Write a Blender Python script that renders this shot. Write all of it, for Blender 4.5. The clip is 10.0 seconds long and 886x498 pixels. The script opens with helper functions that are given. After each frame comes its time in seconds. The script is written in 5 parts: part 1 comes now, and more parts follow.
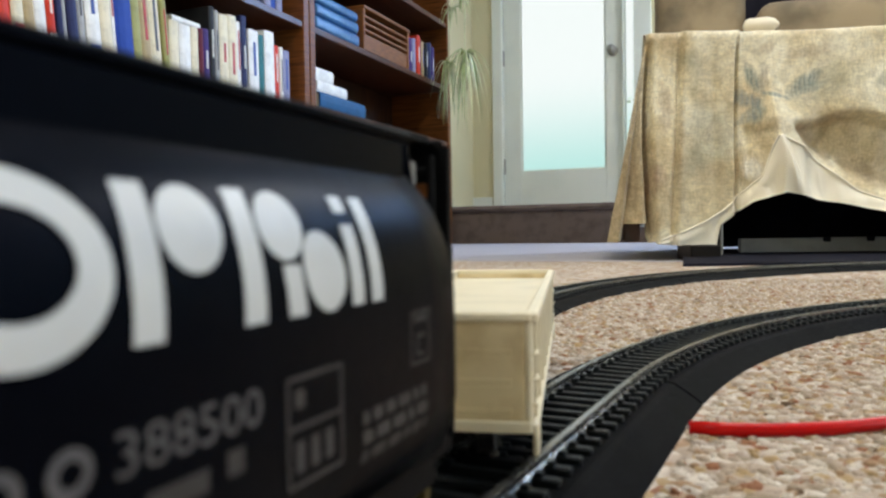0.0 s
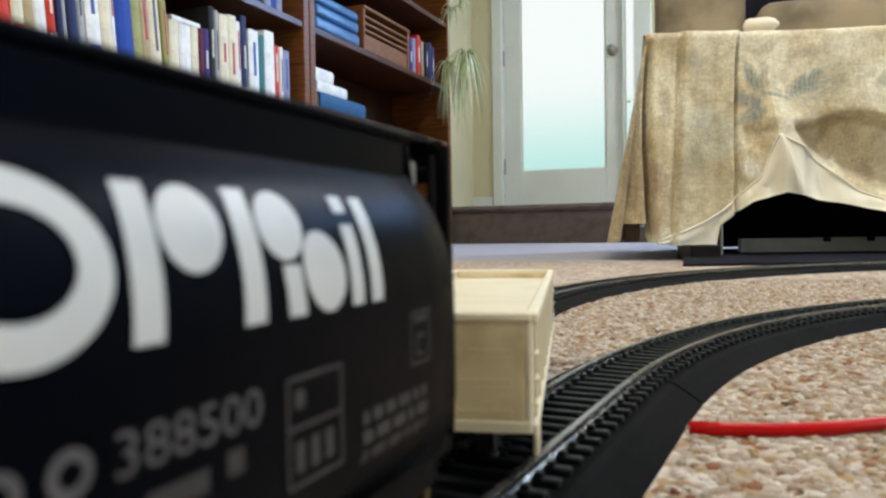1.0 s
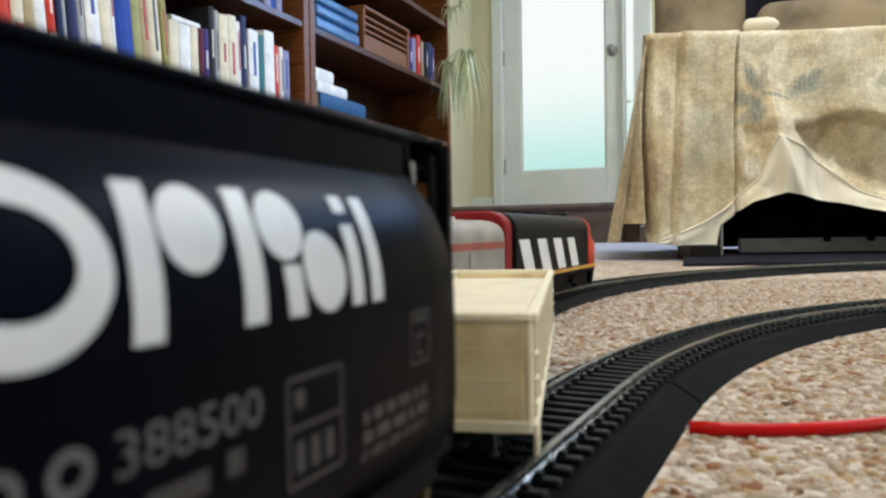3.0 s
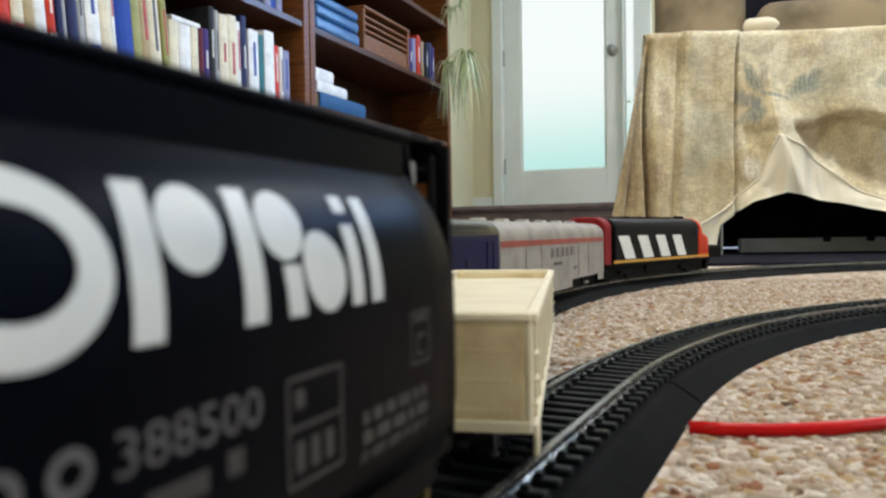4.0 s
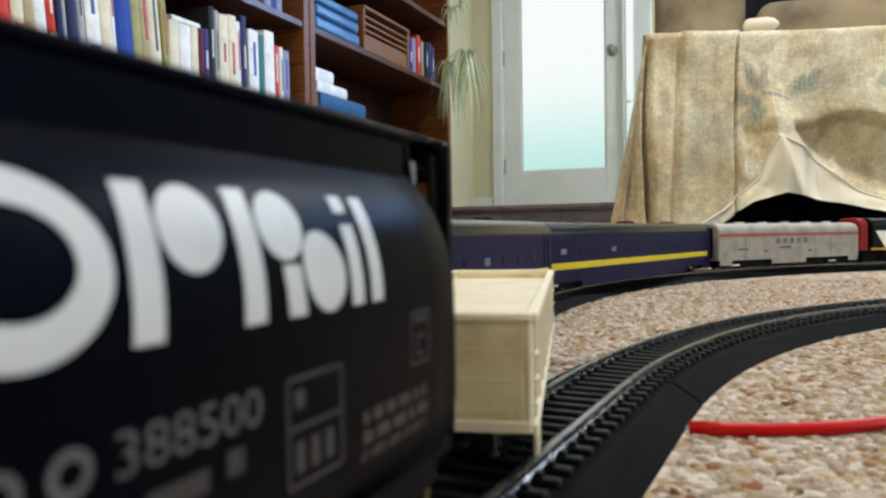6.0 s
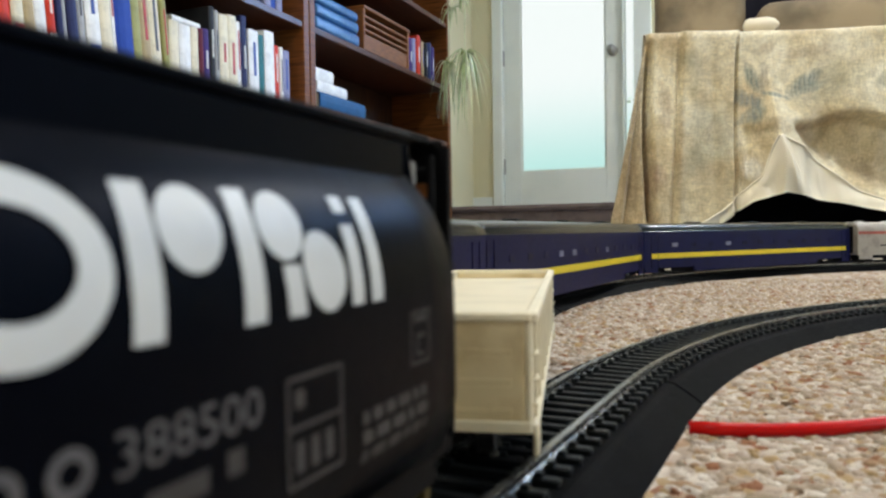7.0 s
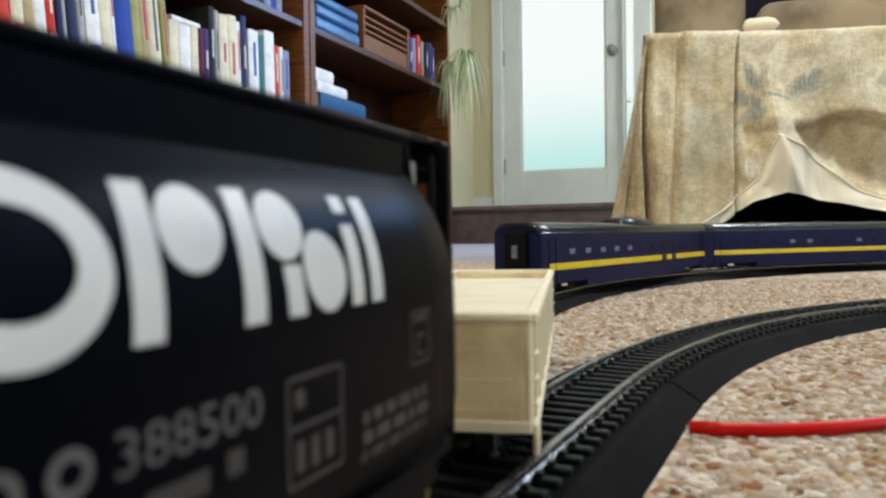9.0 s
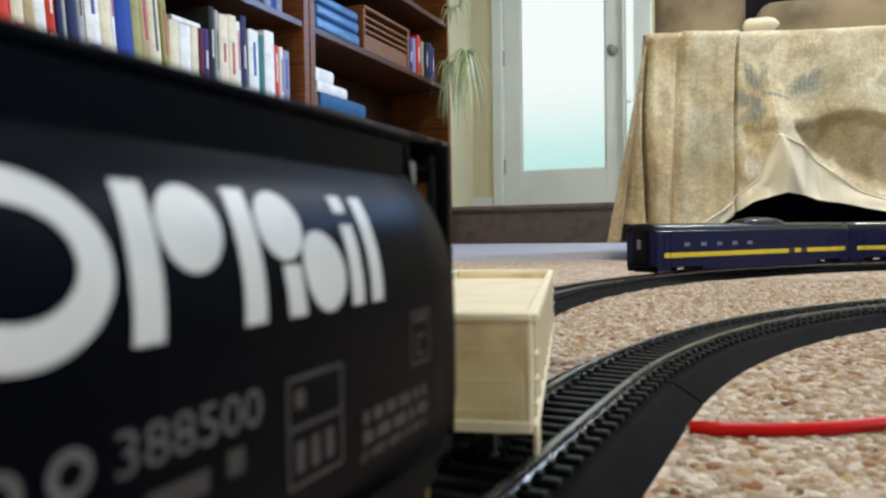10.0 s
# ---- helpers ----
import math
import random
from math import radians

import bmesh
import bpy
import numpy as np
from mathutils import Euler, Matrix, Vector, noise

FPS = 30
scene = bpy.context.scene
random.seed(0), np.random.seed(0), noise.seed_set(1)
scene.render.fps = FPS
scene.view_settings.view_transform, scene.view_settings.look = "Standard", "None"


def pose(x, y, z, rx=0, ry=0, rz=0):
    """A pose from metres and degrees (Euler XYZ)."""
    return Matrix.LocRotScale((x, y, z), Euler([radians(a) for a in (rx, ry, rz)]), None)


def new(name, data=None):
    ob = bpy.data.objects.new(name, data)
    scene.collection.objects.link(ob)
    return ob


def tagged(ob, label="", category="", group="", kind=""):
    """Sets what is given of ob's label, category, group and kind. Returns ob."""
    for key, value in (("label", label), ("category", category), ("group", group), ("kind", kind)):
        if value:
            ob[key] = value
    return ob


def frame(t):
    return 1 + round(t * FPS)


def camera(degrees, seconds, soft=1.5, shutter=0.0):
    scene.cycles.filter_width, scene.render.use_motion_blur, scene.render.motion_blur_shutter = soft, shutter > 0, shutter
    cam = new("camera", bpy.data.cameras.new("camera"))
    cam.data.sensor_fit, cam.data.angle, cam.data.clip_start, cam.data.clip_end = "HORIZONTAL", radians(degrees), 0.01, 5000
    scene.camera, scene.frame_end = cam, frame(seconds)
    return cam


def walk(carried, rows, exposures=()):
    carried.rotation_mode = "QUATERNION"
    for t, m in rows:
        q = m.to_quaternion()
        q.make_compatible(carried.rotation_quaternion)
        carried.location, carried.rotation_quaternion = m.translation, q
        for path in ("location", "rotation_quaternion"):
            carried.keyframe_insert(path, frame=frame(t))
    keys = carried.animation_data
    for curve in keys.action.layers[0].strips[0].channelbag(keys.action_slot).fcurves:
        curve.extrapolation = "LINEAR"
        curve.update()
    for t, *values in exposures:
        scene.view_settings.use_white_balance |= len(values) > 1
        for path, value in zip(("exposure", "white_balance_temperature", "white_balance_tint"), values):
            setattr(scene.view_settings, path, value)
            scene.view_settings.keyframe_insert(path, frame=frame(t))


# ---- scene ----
# ---- camera: stands still on the floor beside the track ----
cam = camera(62.66, 10.0, soft=2.4)
EYE_Z = 0.0479
CAM_POSE = pose(0, 0, EYE_Z, 90 - 1.214, 0, 0) @ pose(0, 0, 0, 0, 0, -0.8)
cam.data.dof.use_dof = True
cam.data.dof.focus_distance = 1.2
cam.data.dof.aperture_fstop = 42.0
walk(cam, [(0.0, CAM_POSE), (10.0, CAM_POSE)], exposures=[(0.0, -0.18), (10.0, -0.18)])

# ---- the room's frame: "along" the long wall and the tracks, "across" to its right ----
TURN = radians(23.5)
ALONG = Vector((math.sin(TURN), math.cos(TURN), 0))
ACROSS = Vector((math.cos(TURN), -math.sin(TURN), 0))
ROOM = Matrix.Rotation(-TURN, 4, "Z")      # local x = across, local y = along


def room(v, u, z=0.0):
    return ACROSS * v + ALONG * u + Vector((0, 0, z))


# ---- world and lights ----
world = bpy.data.worlds.new("daylight")
scene.world = world
world.use_nodes = True
wn = world.node_tree.nodes
sky = wn.new("ShaderNodeTexSky")
sky.sky_type, sky.sun_disc = "NISHITA", False
sky.sun_elevation, sky.sun_rotation = radians(35), radians(30)
world.node_tree.links.new(sky.outputs[0], wn["Background"].inputs[0])
wn["Background"].inputs[1].default_value = 0.1


def area_lamp(name, m, sx, sy, power, colour):
    data = bpy.data.lights.new(name, "AREA")
    data.shape, data.size, data.size_y, data.energy, data.color = "RECTANGLE", sx, sy, power, colour
    ob = new(name, data)
    ob.matrix_world = m
    return ob


LAMP_WARM = (1.0, 0.975, 0.93)
DOOR_U = 4.37                               # how far along the far wall stands
area_lamp("ceiling_lamp", ROOM @ pose(-1.20, -1.95, 2.40), 0.40, 0.40, 34, LAMP_WARM)
area_lamp("ceiling_lamp", ROOM @ pose(1.00, 3.20, 2.44), 0.40, 0.40, 46, LAMP_WARM)
area_lamp("ceiling_lamp", ROOM @ pose(0.30, 0.80, 2.44), 0.30, 0.30, 36, LAMP_WARM)
area_lamp("window_daylight", ROOM @ pose(2.84, 0.55, 1.175, 0, 90, 0), 1.3, 1.35, 30, (0.80, 0.90, 1.0))
area_lamp("window_daylight", ROOM @ pose(1.05, DOOR_U + 0.05, 1.78, -90, 0, 0), 1.2, 0.8, 118, (0.30, 0.54, 1.0))


# ---- materials ----
def mat(name, colour, rough=0.6, metal=0.0, vary=0.12, scale=40.0, bump=0.0, fine=400.0, spec=0.5, stain=None, emit=0.0):
    """A painted or plastic surface with stains at one scale and grain at another."""
    m = bpy.data.materials.new(name)
    m.use_nodes = True
    n, l = m.node_tree.nodes, m.node_tree.links
    b = n["Principled BSDF"]
    b.inputs["Roughness"].default_value, b.inputs["Metallic"].default_value = rough, metal
    b.inputs["Specular IOR Level"].default_value = spec
    tc = n.new("ShaderNodeTexCoord")
    big, small = n.new("ShaderNodeTexNoise"), n.new("ShaderNodeTexNoise")
    big.inputs["Scale"].default_value, small.inputs["Scale"].default_value = scale, fine
    big.inputs["Detail"].default_value = small.inputs["Detail"].default_value = 4
    l.new(tc.outputs["Object"], big.inputs["Vector"]), l.new(tc.outputs["Object"], small.inputs["Vector"])
    mix = n.new("ShaderNodeMix")
    mix.data_type = "RGBA"
    dark = stain or tuple(c * (1 - 2.2 * vary) for c in colour)
    mix.inputs["A"].default_value = (*[max(0, c) for c in dark], 1)
    mix.inputs["B"].default_value = (*[min(1, c * (1 + vary)) for c in colour], 1)
    add = n.new("ShaderNodeMath")
    add.operation = "MULTIPLY_ADD"
    add.inputs[1].default_value, add.use_clamp = 0.4, True
    ramp = n.new("ShaderNodeMapRange")
    ramp.inputs["From Min"].default_value, ramp.inputs["From Max"].default_value = 0.3, 0.62
    l.new(big.outputs[0], ramp.inputs[0])
    l.new(small.outputs[0], add.inputs[0]), l.new(ramp.outputs[0], add.inputs[2])
    sub = n.new("ShaderNodeMath")
    sub.operation, sub.use_clamp = "SUBTRACT", True
    sub.inputs[1].default_value = 0.2
    l.new(add.outputs[0], sub.inputs[0]), l.new(sub.outputs[0], mix.inputs["Factor"])
    l.new(mix.outputs["Result"], b.inputs["Base Color"])
    rr = n.new("ShaderNodeMapRange")
    rr.inputs["To Min"].default_value, rr.inputs["To Max"].default_value = max(0.02, rough - 0.08), min(1, rough + 0.08)
    l.new(small.outputs[0], rr.inputs[0]), l.new(rr.outputs[0], b.inputs["Roughness"])
    if bump:
        bp = n.new("ShaderNodeBump")
        bp.inputs["Strength"].default_value, bp.inputs["Distance"].default_value = bump, 0.4 / fine
        l.new(small.outputs[0], bp.inputs["Height"]), l.new(bp.outputs[0], b.inputs["Normal"])
    if emit:
        l.new(mix.outputs["Result"], b.inputs["Emission Color"])
        b.inputs["Emission Strength"].default_value = emit
    return m


def ramp_mat(name, stops, source, scale, rough=0.9, bump=0.0, distance=0.001, stretch=(1, 1, 1)):
    """Colours picked by chance: cell by cell (voronoi), island by island, or object by object."""
    m = bpy.data.materials.new(name)
    m.use_nodes = True
    n, l = m.node_tree.nodes, m.node_tree.links
    b = n["Principled BSDF"]
    b.inputs["Roughness"].default_value = rough
    b.inputs["Specular IOR Level"].default_value = 0.25
    r = n.new("ShaderNodeValToRGB")
    r.color_ramp.interpolation = "LINEAR" if source == "noise" else "CONSTANT"
    e = r.color_ramp.elements
    while len(e) < len(stops):
        e.new(0.5)
    for el, (p, c) in zip(e, stops):
        el.position, el.color = p, (*c, 1)
    tc = n.new("ShaderNodeTexCoord")
    mp = n.new("ShaderNodeMapping")
    mp.inputs["Scale"].default_value = stretch
    l.new(tc.outputs["Object"], mp.inputs[0])
    if source == "cells":
        v = n.new("ShaderNodeTexVoronoi")
        v.inputs["Scale"].default_value = scale
        l.new(mp.outputs[0], v.inputs["Vector"])
        s = n.new("ShaderNodeSeparateColor")
        l.new(v.outputs["Color"], s.inputs[0]), l.new(s.outputs[0], r.inputs[0])
        height = v.outputs["Distance"]
    elif source == "noise":
        v = n.new("ShaderNodeTexNoise")
        v.inputs["Scale"].default_value, v.inputs["Detail"].default_value = scale, 6
        l.new(mp.outputs[0], v.inputs["Vector"]), l.new(v.outputs[0], r.inputs[0])
        height = v.outputs[0]
    else:
        g = n.new("ShaderNodeNewGeometry")
        l.new(g.outputs["Random Per Island"], r.inputs[0])
        v = n.new("ShaderNodeTexNoise")
        v.inputs["Scale"].default_value = 1500
        l.new(tc.outputs["Object"], v.inputs["Vector"])
        height = v.outputs[0]
    l.new(r.outputs[0], b.inputs["Base Color"])
    if bump:
        bp = n.new("ShaderNodeBump")
        bp.invert = source == "cells"
        bp.inputs["Strength"].default_value, bp.inputs["Distance"].default_value = bump, distance
        l.new(height, bp.inputs["Height"]), l.new(bp.outputs[0], b.inputs["Normal"])
    return m


FLECKS = [(p, (r * .985, g * .94, b * .935)) for p, (r, g, b) in [(0.0, (0.428, 0.358, 0.279)), (0.17, (0.60, 0.555, 0.48)), (0.36, (0.36, 0.25, 0.16)), (0.45, (0.465, 0.391, 0.316)), (0.60, (0.502, 0.437, 0.372)),
          (0.71, (0.30, 0.15, 0.09)), (0.765, (0.34, 0.29, 0.22)), (0.83, (0.43, 0.32, 0.18)), (0.905, (0.158, 0.112, 0.074)), (0.92, (0.66, 0.625, 0.56))]]
M_RUG = ramp_mat("flecked_loop_pile", FLECKS, "cells", 210, bump=0.6, distance=0.002)
M_TUFT = ramp_mat("flecked_tuft", FLECKS, "island", 1, rough=1.0, bump=0.9, distance=0.0006)
M_TUFT.node_tree.nodes["Principled BSDF"].inputs["Specular IOR Level"].default_value = 0.03
M_FLOOR = mat("lavender_carpet", (0.39, 0.37, 0.40), 0.95, vary=0.03, scale=9, bump=0.7, fine=220)
M_RISER = mat("brown_carpet", (0.145, 0.108, 0.09), 0.95, vary=0.15, scale=18, bump=0.8, fine=160)
M_WALL = mat("cream_wall_paint", (0.66, 0.61, 0.40), 0.75, vary=0.03, scale=2, bump=0.1, fine=120)
M_CEIL = mat("ceiling_paint", (0.8, 0.79, 0.76), 0.9, vary=0.02, scale=3, bump=0.2, fine=90)
M_TRIM = mat("white_trim_paint", (0.77, 0.80, 0.74), 0.45, vary=0.03, scale=4)
M_WOOD = ramp_mat("stained_wood", [(0.25, (0.065, 0.020, 0.005)), (0.5, (0.165, 0.055, 0.012)), (0.75, (0.26, 0.092, 0.021))], "noise", 9, 0.42, 0.15, 0.001, (1, 1, 14))
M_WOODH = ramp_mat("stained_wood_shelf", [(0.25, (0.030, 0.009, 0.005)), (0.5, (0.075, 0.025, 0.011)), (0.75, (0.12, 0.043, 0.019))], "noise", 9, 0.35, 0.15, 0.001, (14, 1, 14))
# Back boards: the shade inside the bookcases is put into this darker wood.
M_WOODSHADE = ramp_mat("shaded_back_board", [(0.25, (0.016, 0.006, 0.003)), (0.5, (0.045, 0.016, 0.006)), (0.75, (0.075, 0.028, 0.009))], "noise", 9, 0.5, 0.1, 0.001, (1, 14, 1))
M_ORANGEWOOD = ramp_mat("orange_wood", [(0.25, (0.11, 0.038, 0.010)), (0.5, (0.20, 0.072, 0.018)), (0.75, (0.27, 0.105, 0.028))], "noise", 30, 0.45, 0.15, 0.0006, (1, 1, 8))
M_STEEL = mat("hinge_steel", (0.42, 0.41, 0.39), 0.35, 0.9, 0.1, 60)
M_BED = mat("roadbed_plastic", (0.0045, 0.0045, 0.0050), 0.60, vary=0.25, scale=120, bump=0.5, fine=1400, spec=0.025)
M_TIE = mat("tie_plastic", (0.009, 0.011, 0.013), 0.42, vary=0.2, scale=300, bump=0.4, fine=2500, spec=0.17)
M_WHEEL = mat("blackened_wheel", (0.05, 0.05, 0.052), 0.4, 0.5, 0.2, 200)
M_RAIL = mat("rail_steel", (0.27, 0.275, 0.265), 0.26, 0.9, 0.25, 160, 0.1, 1800)
M_BLACK = mat("black_car_plastic", (0.0010, 0.0012, 0.0022), 0.33, vary=0.15, scale=60, bump=0.05, fine=900, spec=0.048)
M_BLACK.node_tree.nodes["Principled BSDF"].inputs["Specular Tint"].default_value = (0.28, 0.46, 1.0, 1)
M_FRAME = mat("underframe_plastic", (0.004, 0.004, 0.005), 0.6, vary=0.2, scale=90, spec=0.08)
M_WHITE = mat("white_lettering", (0.52, 0.545, 0.56), 0.42, vary=0.05, scale=150)
M_BAR = mat("white_bar_paint", (0.88, 0.88, 0.86), 0.4, vary=0.03, scale=150)
M_GREY = mat("grey_lettering", (0.075, 0.075, 0.085), 0.5, vary=0.2, scale=200)
M_DIM = mat("faint_lettering", (0.024, 0.024, 0.028), 0.5, vary=0.25, scale=200)
M_IVORY = mat("ivory_plastic", (0.84, 0.76, 0.58), 0.40, vary=0.04, scale=60, bump=0.05, fine=500)
# Gondola ends: tan streaks, plus the end's shade put into a darker ivory.
M_IVORYEND = mat("ivory_plastic_streaked_shaded", (0.80, 0.68, 0.45), 0.45, vary=0.06, scale=110, bump=0.05, fine=500, stain=(0.60, 0.46, 0.25))
M_RED = mat("red_wire_insulation", (0.46, 0.004, 0.004), 0.32, vary=0.06, scale=80, spec=0.16)
M_COPPER = mat("tinned_wire", (0.65, 0.6, 0.55), 0.3, 0.8)
M_LOCOBLACK = mat("loco_black", (0.006, 0.006, 0.007), 0.42, vary=0.15, scale=70, spec=0.1)
M_LOCORED = mat("loco_orange_red", (0.74, 0.050, 0.012), 0.35, vary=0.05, scale=70, spec=0.3)
M_CRIMSON = mat("loco_crimson", (0.24, 0.008, 0.012), 0.45, vary=0.06, scale=70, spec=0.2)
M_GOLD = mat("yellow_orange_stripe", (0.70, 0.36, 0.05), 0.4, vary=0.06, scale=90)
M_BRASS = mat("dull_brass", (0.13, 0.10, 0.03), 0.5, 0.6, 0.15, 200)
M_SILVER = mat("grey_car_paint", (0.34, 0.315, 0.285), 0.45, 0.0, 0.12, 90)
M_SILVERROOF = mat("grey_car_roof", (0.44, 0.43, 0.41), 0.38, 0.0, 0.06, 60)
M_REDBAND = mat("faded_red_band", (0.36, 0.075, 0.055), 0.45, vary=0.1, scale=90)
M_BLUE = mat("blue_coach_paint", (0.003, 0.005, 0.048), 0.42, vary=0.1, scale=60, spec=0.15)
M_ROOF = mat("coach_roof", (0.005, 0.007, 0.007), 0.22, vary=0.12, scale=50, spec=0.32)
M_YELLOW = mat("yellow_stripe", (0.72, 0.56, 0.010), 0.42, vary=0.05, scale=80)
M_SASH = mat("coach_window", (0.003, 0.0045, 0.034), 0.3, vary=0.3, scale=120, spec=0.12)
M_SASHLIT = mat("coach_window_pale", (0.17, 0.18, 0.27), 0.3, vary=0.2, scale=120)
M_CHROME = mat("bright_metal", (0.75, 0.74, 0.72), 0.25, 0.8, 0.05, 200)
M_DARKWOOD = mat("dark_leg_wood", (0.010, 0.007, 0.006), 0.5, vary=0.2, scale=30, spec=0.2)
# Near-black for the sofa's shaded hollows; the crossbar's dark bolts share it.
M_UNDER = mat("sofa_shade_black", (0.016, 0.016, 0.026), 0.9, vary=0.2, scale=12, spec=0.1)
M_LEAF = mat("spider_plant_leaf", (0.44, 0.55, 0.25), 0.5, vary=0.2, scale=20)
M_LEAFPALE = mat("spider_plant_pale_leaf", (0.74, 0.80, 0.52), 0.5, vary=0.15, scale=20)
M_LINING = mat("cream_lining", (0.90, 0.83, 0.69), 0.9, vary=0.06, scale=9, bump=0.3, fine=700)


def brocade(name):
    """Cream furniture fabric with tan and sage printed patches, some painted shade and a woven grain."""
    m = bpy.data.materials.new(name)
    m.use_nodes = True
    n, l = m.node_tree.nodes, m.node_tree.links
    b = n["Principled BSDF"]
    b.inputs["Roughness"].default_value = 0.6
    b.inputs["Sheen Weight"].default_value = 0.15
    tc = n.new("ShaderNodeTexCoord")
    a, c, d, g = [n.new("ShaderNodeTexNoise") for _ in range(4)]
    for t, s, det in ((a, 8.5, 6), (c, 60.0, 8), (d, 5.2, 3), (g, 900.0, 2)):
        t.inputs["Scale"].default_value, t.inputs["Detail"].default_value = s, det
        l.new(tc.outputs["Object"], t.inputs["Vector"])
    a.inputs["Distortion"].default_value, c.inputs["Distortion"].default_value = 0.8, 0.6
    r1 = n.new("ShaderNodeValToRGB")
    e = r1.color_ramp.elements
    e.new(0.5)
    for el, (p, col) in zip(e, [(0.36, (0.60, 0.48, 0.30)), (0.49, (0.80, 0.70, 0.48)), (0.60, (0.94, 0.87, 0.68))]):
        el.position, el.color = p, (*col, 1)
    l.new(a.outputs[0], r1.inputs[0])
    r2 = n.new("ShaderNodeValToRGB")
    r2.color_ramp.elements[0].position, r2.color_ramp.elements[1].position = 0.40, 0.60
    r2.color_ramp.elements[0].color, r2.color_ramp.elements[1].color = (0.88, 0.85, 0.78, 1), (1, 1, 1, 1)
    l.new(c.outputs[0], r2.inputs[0])
    mul = n.new("ShaderNodeMix")
    mul.data_type, mul.blend_type = "RGBA", "MULTIPLY"
    mul.inputs["Factor"].default_value = 0.9
    l.new(r1.outputs[0], mul.inputs["A"]), l.new(r2.outputs[0], mul.inputs["B"])
    r3 = n.new("ShaderNodeMapRange")
    r3.inputs["From Min"].default_value, r3.inputs["From Max"].default_value = 0.60, 0.70
    r3.inputs["To Max"].default_value = 0.55
    l.new(d.outputs[0], r3.inputs[0])
    mx = n.new("ShaderNodeMix")
    mx.data_type = "RGBA"
    mx.inputs["B"].default_value = (0.30, 0.31, 0.22, 1)
    l.new(r3.outputs[0], mx.inputs["Factor"]), l.new(mul.outputs["Result"], mx.inputs["A"])
    cloth = mx.outputs["Result"]
    # tan outlines of the faded floral print
    warp = n.new("ShaderNodeTexNoise")
    warp.inputs["Scale"].default_value, warp.inputs["Detail"].default_value = 16, 4
    l.new(tc.outputs["Object"], warp.inputs["Vector"])
    shift = n.new("ShaderNodeMix")
    shift.data_type = "VECTOR"
    shift.inputs["Factor"].default_value = 0.10
    l.new(tc.outputs["Object"], shift.inputs["A"]), l.new(warp.outputs["Color"], shift.inputs["B"])
    petal = n.new("ShaderNodeTexVoronoi")
    petal.feature = "DISTANCE_TO_EDGE"
    petal.inputs["Scale"].default_value = 20
    l.new(shift.outputs["Result"], petal.inputs["Vector"])
    pr = n.new("ShaderNodeMapRange")
    pr.inputs["From Min"].default_value, pr.inputs["From Max"].default_value = 0.01, 0.07
    pr.inputs["To Min"].default_value, pr.inputs["To Max"].default_value = 0.22, 0.0
    l.new(petal.outputs["Distance"], pr.inputs[0])
    pm = n.new("ShaderNodeMath")
    pm.operation = "MULTIPLY"
    pk = n.new("ShaderNodeMapRange")
    pk.inputs["From Min"].default_value, pk.inputs["From Max"].default_value = 0.46, 0.60
    l.new(d.outputs[0], pk.inputs[0])
    l.new(pr.outputs[0], pm.inputs[0]), l.new(pk.outputs[0], pm.inputs[1])
    po = n.new("ShaderNodeMix")
    po.data_type = "RGBA"
    po.inputs["B"].default_value = (0.36, 0.26, 0.15, 1)
    l.new(pm.outputs[0], po.inputs["Factor"]), l.new(cloth, po.inputs["A"])
    cloth = po.outputs["Result"]
    streak = n.new("ShaderNodeTexWave")
    streak.inputs["Scale"].default_value, streak.inputs["Distortion"].default_value, streak.inputs["Detail"].default_value = 42, 5, 3
    streak.inputs["Detail Scale"].default_value = 2
    l.new(tc.outputs["Object"], streak.inputs["Vector"])
    # fern leaves and faded blooms of the print, and tan patches painted as shade: centre x, z, half length, half width,
    # turn in degrees, colour, strength
    fern, slate, rust = (0.20, 0.25, 0.24), (0.25, 0.30, 0.32), (0.36, 0.24, 0.15)
